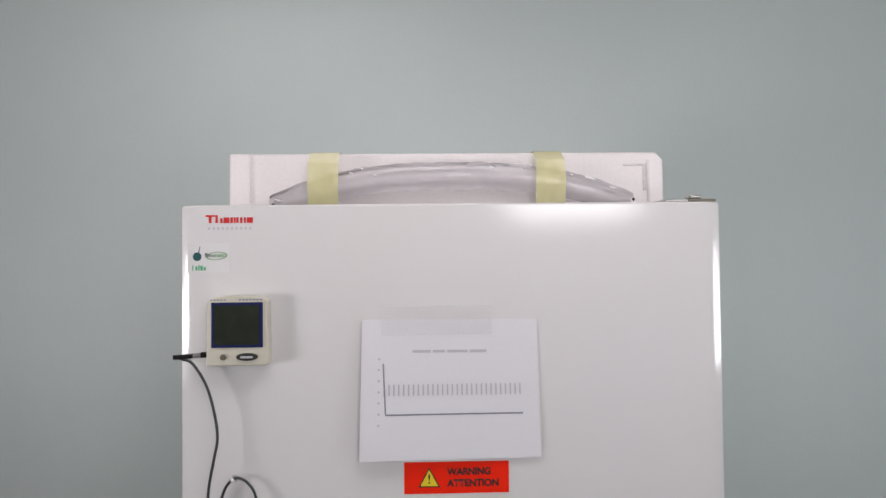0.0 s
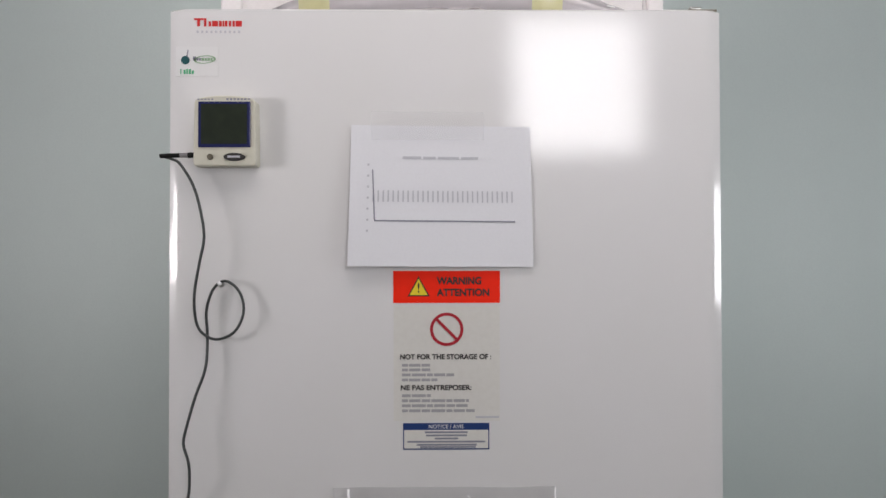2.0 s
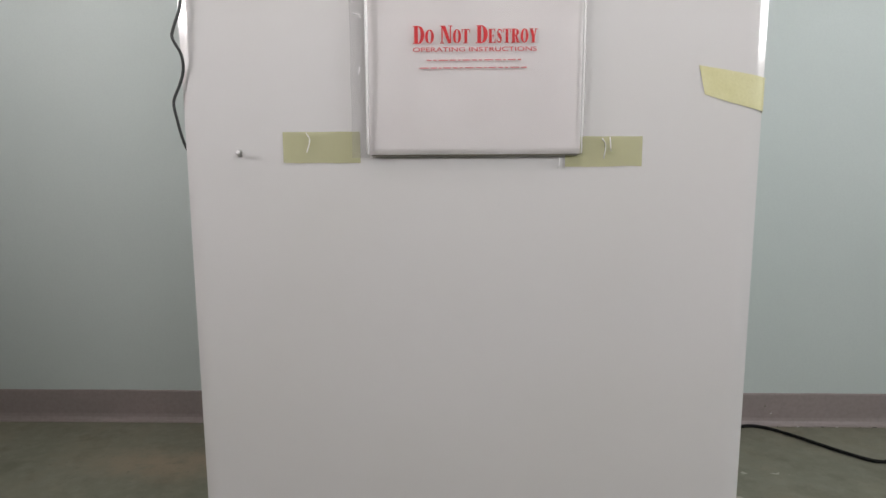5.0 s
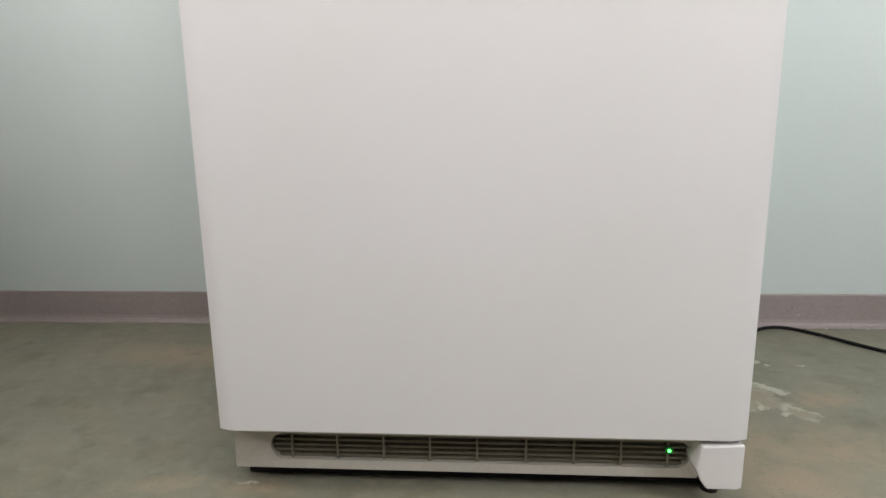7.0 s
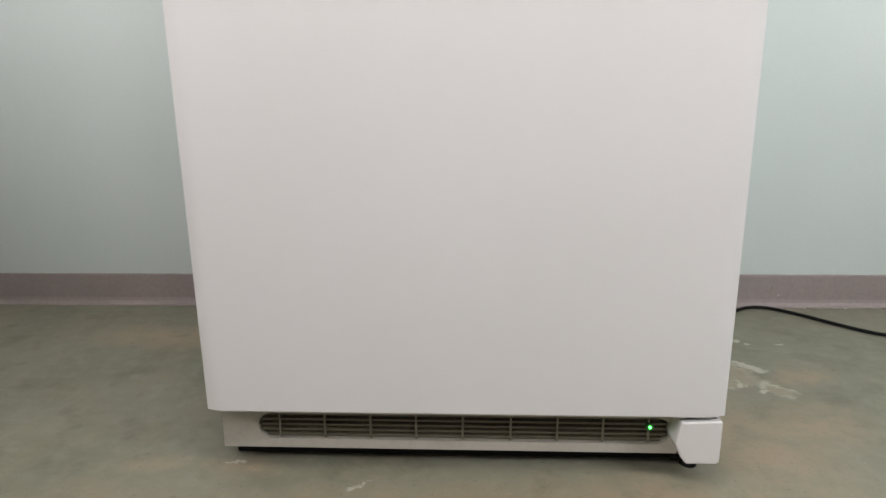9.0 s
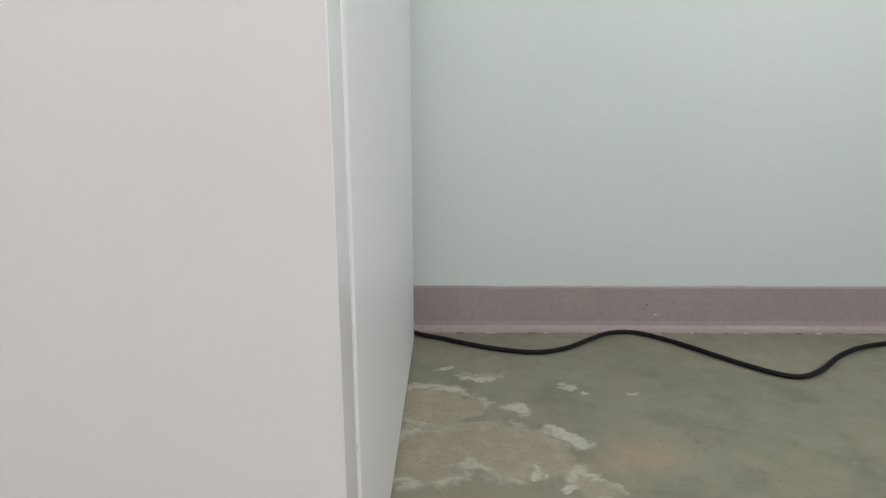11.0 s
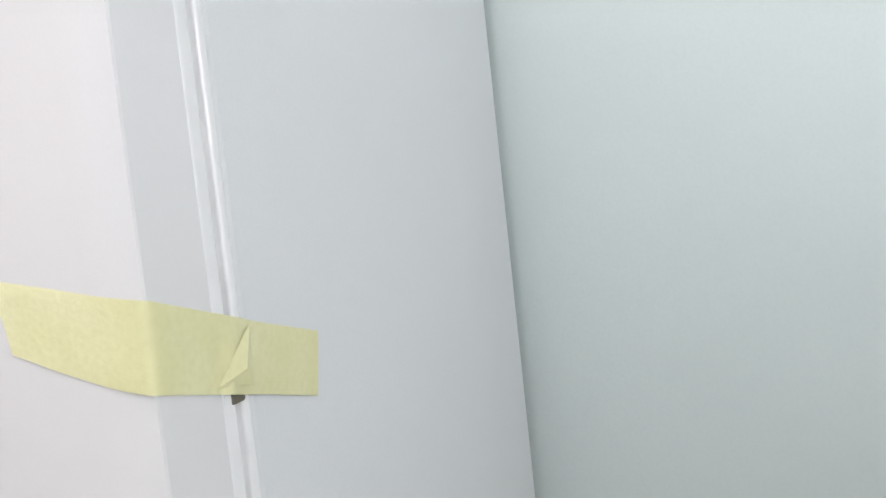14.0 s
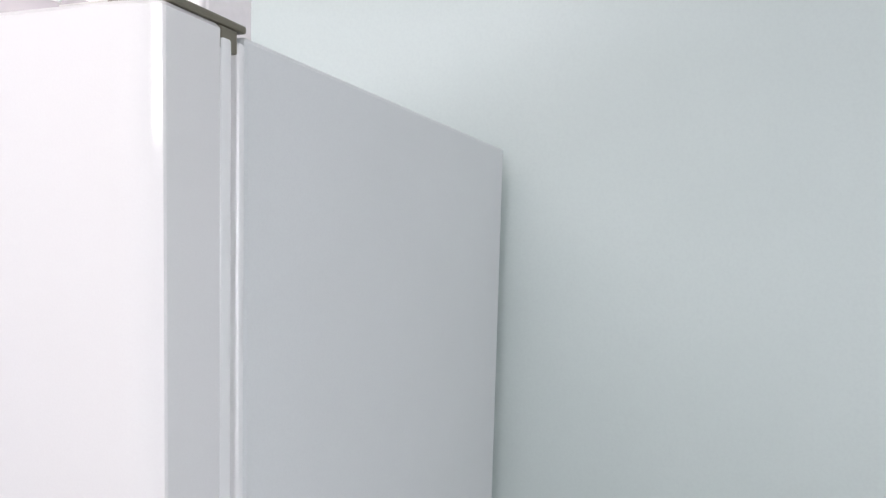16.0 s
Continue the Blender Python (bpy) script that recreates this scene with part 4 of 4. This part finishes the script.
def serif_letter(ch, x, w, z, h):
    """A condensed fat-face capital: heavy stems, hairline joins and flat serifs, drawn in unit coordinates and scaled."""
    bm = bmesh.new()
    hair, foot = 0.055, 0.05

    def poly(pts):
        f = bm.faces.new([bm.verts.new((x + w * a, BY, z + h * b)) for a, b in pts])
        f.normal_update()
        if f.normal.y > 0:
            f.normal_flip()

    def rect(a0, a1, b0, b1):
        poly([(a0, b0), (a1, b0), (a1, b1), (a0, b1)])

    def bowl(cx, cz, rx, rz, ix, iz, a0=0.0, a1=360.0, n=22, shift=0.0):
        for k in range(n):
            t0, t1 = (radians(a0 + (a1 - a0) * q / n) for q in (k, k + 1))
            poly([(cx + rx * math.cos(t0), cz + rz * math.sin(t0)), (cx + rx * math.cos(t1), cz + rz * math.sin(t1)),
                  (cx + shift + ix * math.cos(t1), cz + iz * math.sin(t1)), (cx + shift + ix * math.cos(t0), cz + iz * math.sin(t0))])

    if ch == "D":
        rect(0.12, 0.45, 0, 1), rect(0, 0.12, 0, foot), rect(0, 0.12, 1 - foot, 1)
        bowl(0.45, 0.5, 0.55, 0.5, 0.22, 0.5 - hair, -90, 90)
    elif ch == "O":
        bowl(0.5, 0.5, 0.5, 0.5, 0.17, 0.5 - hair)
    elif ch == "N":
        rect(0.10, 0.20, 0, 1), rect(0.80, 0.90, 0, 1), poly([(0.10, 1), (0.42, 1), (0.90, 0), (0.66, 0)])
        rect(0, 0.32, 0, foot), rect(0, 0.12, 1 - foot, 1), rect(0.68, 1, 1 - foot, 1)
    elif ch == "T":
        rect(0.33, 0.67, 0, 1), rect(0, 1, 1 - hair, 1), rect(0.2, 0.8, 0, foot)
        poly([(0, 0.72), (0.05, 0.72), (0.16, 1), (0, 1)]), poly([(1, 0.72), (1, 1), (0.84, 1), (0.95, 0.72)])
    elif ch == "E":
        rect(0.12, 0.48, 0, 1), rect(0, 1, 0, hair), rect(0, 0.95, 1 - hair, 1), rect(0.48, 0.74, 0.48, 0.48 + hair)
        poly([(0.80, 0), (1, 0), (1, 0.30), (0.95, 0.30)]), poly([(0.78, 1), (0.90, 0.74), (0.95, 0.74), (0.95, 1)]), rect(0.70, 0.76, 0.36, 0.66)
    elif ch == "R":
        rect(0.10, 0.42, 0, 1), rect(0, 0.52, 0, foot), rect(0, 0.10, 1 - foot, 1)
        bowl(0.42, 0.75, 0.46, 0.25, 0.16, 0.25 - hair, -90, 90, 14)
        poly([(0.44, 0.52), (0.66, 0.52), (0.92, 0.05), (0.62, 0)]), rect(0.62, 1.0, 0, foot)
    elif ch == "Y":
        poly([(0.05, 1), (0.42, 1), (0.66, 0.42), (0.34, 0.42)]), poly([(0.76, 1), (0.88, 1), (0.64, 0.42), (0.54, 0.42)])
        rect(0.34, 0.66, 0, 0.42), rect(0, 0.5, 1 - foot, 1), rect(0.66, 1, 1 - foot, 1), rect(0.22, 0.78, 0, foot)
    else:
        path = ((0.86, 0.80, 0.03), (0.70, 0.94, 0.05), (0.46, 0.95, 0.05), (0.24, 0.84, 0.10), (0.24, 0.68, 0.13), (0.44, 0.54, 0.16), (0.66, 0.42, 0.16), (0.80, 0.27, 0.13),
                (0.74, 0.12, 0.09), (0.52, 0.05, 0.05), (0.28, 0.07, 0.05), (0.12, 0.24, 0.03))
        for (a0, b0, t0), (a1, b1, t1) in zip(path, path[1:]):
            d = math.hypot(a1 - a0, b1 - b0)
            nx, nz = -(b1 - b0) / d, (a1 - a0) / d
            poly([(a0 - nx * t0, b0 - nz * t0), (a1 - nx * t1, b1 - nz * t1), (a1 + nx * t1, b1 + nz * t1), (a0 + nx * t0, b0 + nz * t0)])
        rect(0.84, 0.90, 0.68, 1.0), rect(0.08, 0.14, 0.0, 0.34)
    return bm


x = -0.0790
for ch, size, wdt in (("D", 1, 0.0175), ("O", 0, 0.0135), (" ", 0, 0.008), ("N", 1, 0.018), ("O", 0, 0.0125), ("T", 0, 0.0125), (" ", 0, 0.0075),
                      ("D", 1, 0.0175), ("E", 0, 0.0112), ("S", 0, 0.0098), ("T", 0, 0.0115), ("R", 0, 0.0130), ("O", 0, 0.0120), ("Y", 0, 0.0130)):
    if ch != " ":
        part("letter", serif_letter(ch, x, 0.982 * wdt - 0.0008, 0.9550, 0.0240 if size else 0.0190), M_RED, env)
    x += 0.982 * wdt
part("lettering", words("OPERATING INSTRUCTIONS", -0.079, 0.0935, 0.9440, 0.9500, BY, 0.012), M_ROSE, env)
for x0, x1, z in ((-0.060, 0.072, 0.9325), (-0.070, 0.080, 0.9220)):
    x, k = x0, 0
    while x < x1 - 0.003:
        wd = min((0.007, 0.011, 0.004, 0.009, 0.013, 0.005)[(k * 5 + int(z * 200)) % 6], x1 - x)
        part("print_bar", bar(x, x + wd, z - 0.0009, z + 0.0009, BY), M_PINK, env)
        x, k = x + wd + 0.0024, k + 1


def door_tape(x0, x1, z0, z1, seed, over):
    def at(u, v):
        x, z = x0 + (x1 - x0) * u, z0 + (z1 - z0) * v
        raised = 0.0135 if (over > 0 and x > over) or (over < 0 and x < -over) else 0.001
        if raised < 0.01:
            near = abs(x - abs(over) * (1 if over > 0 else 1))
            raised = 0.001 + 0.009 * math.exp(-near / 0.008)
        return x, -raised - 0.0016 * max(0, noise.noise(Vector((x * 50, z * 22, seed)))), z + 0.0015 * noise.noise(Vector((x * 20, v * 2, seed)))
    return at


tape_strip("masking_tape", door_tape(-0.271, -0.158, 0.791, 0.836, 3, 5), 24, 10, "pale yellow masking tape holding the bag to the door", "tapes on the door", M_TAPETHIN)
tape_strip("masking_tape", door_tape(0.138, 0.248, 0.784, 0.827, 4, 5), 24, 10, "pale yellow masking tape holding the bag to the door", "tapes on the door", M_TAPETHIN)

# highlights along the tape creases, drawn as thin white tubes
for rows in (((-0.236, 0.834), (-0.231, 0.824), (-0.236, 0.806)), ((0.190, 0.824), (0.195, 0.814), (0.193, 0.795)), ((0.201, 0.826), (0.203, 0.806)), ((0.130, 0.797), (0.1285, 0.782))):
    crease = part("crease_glint", tube([(cx, -0.0035, cz) for cx, cz in rows], 0.0008, 6, 3), M_SHEEN, smooth=True)
    crease.parent = bpy.data.objects["masking_tape.002" if rows[0][0] < 0 else "masking_tape.003"]

# long tape that wraps round the door edge onto the cabinet side


def edge_tape(u, v):
    """s runs along the tape from its end on the door face, past the corner at s = 0.0, to the cabinet side."""
    s = -0.0895 + 0.2385 * u
    if s < 0:
        ztop, zbot = 0.9245 - 0.0175 * (s + 0.0895) / 0.0895, 0.8845 - 0.0245 * (s + 0.0895) / 0.0895
    else:
        ztop, zbot = 0.907 - 0.046 * s / 0.149, 0.860 - 0.044 * s / 0.149
    z = zbot + (ztop - zbot) * v
    skew = 0.010 * (v - 0.5) * (max(0.0, (s - 0.09) / 0.059) - max(0.0, (-s - 0.05) / 0.0395))
    off = 0.0008 + 0.0006 * max(0, noise.noise(Vector((s * 40, v * 3, 7))))
    if s < 0:
        x = X + s + skew
        roll = max(0.0, (x - (X - 0.030)) / 0.030)
        return x + off * roll, 0.0055 * roll ** 2.2 - off, z
    y = 0.006 + s + skew
    ruck = 0.0030 * math.exp(-((y - 0.070 + 0.014 * (1 - v)) / 0.0045) ** 2) * (1.1 - v) + 0.0012 * math.exp(-((y - 0.060) / 0.004) ** 2) * v
    return X + off + 0.0004 + ruck - 0.0012 * min(1.0, max(0.0, (y - 0.074) / 0.01)), y, z


tape_strip("masking_tape", edge_tape, 70, 10, "pale yellow masking tape holding the door shut, wrapped round its edge", "tapes on the door")

fold = bmesh.new()
fa, fb_, fc, fd = (X + 0.0036, 0.079, 0.882), (X + 0.0030, 0.046, 0.8515), (X + 0.0034, 0.077, 0.8455), (X + 0.0062, 0.069, 0.857)
fv = [fold.verts.new(p) for p in (fa, fb_, fc, fd)]
for q in ((0, 1, 3), (1, 2, 3), (2, 0, 3)):
    fold.faces.new([fv[k] for k in q])
bmesh.ops.recalc_face_normals(fold, faces=fold.faces)
part("tape_fold", fold, M_TAPE, bpy.data.objects["masking_tape.004"], "folded pucker in the tape")

# ---------------------------------------------------------------- power cord on the floor

power = thing("power_cord", "black rubber power cord lying along the floor by the wall", "cable")
PC = [(0.30, 0.865, 0.10), (0.36, 0.868, 0.05), (0.405, 0.855, 0.012), (0.472, 0.828, 0.006), (0.562, 0.780, 0.006), (0.648, 0.756, 0.006), (0.715, 0.777, 0.006),
      (0.775, 0.826, 0.006), (0.826, 0.862, 0.006), (0.881, 0.862, 0.006), (0.945, 0.806, 0.006), (1.03, 0.70, 0.006), (1.09, 0.650, 0.006), (1.15, 0.672, 0.006),
      (1.24, 0.750, 0.006), (1.34, 0.80, 0.006), (1.5, 0.82, 0.006), (1.9, 0.80, 0.006)]
part("sheath", tube(PC, 0.0048, 8, 5), M_BLACK, power, smooth=True)
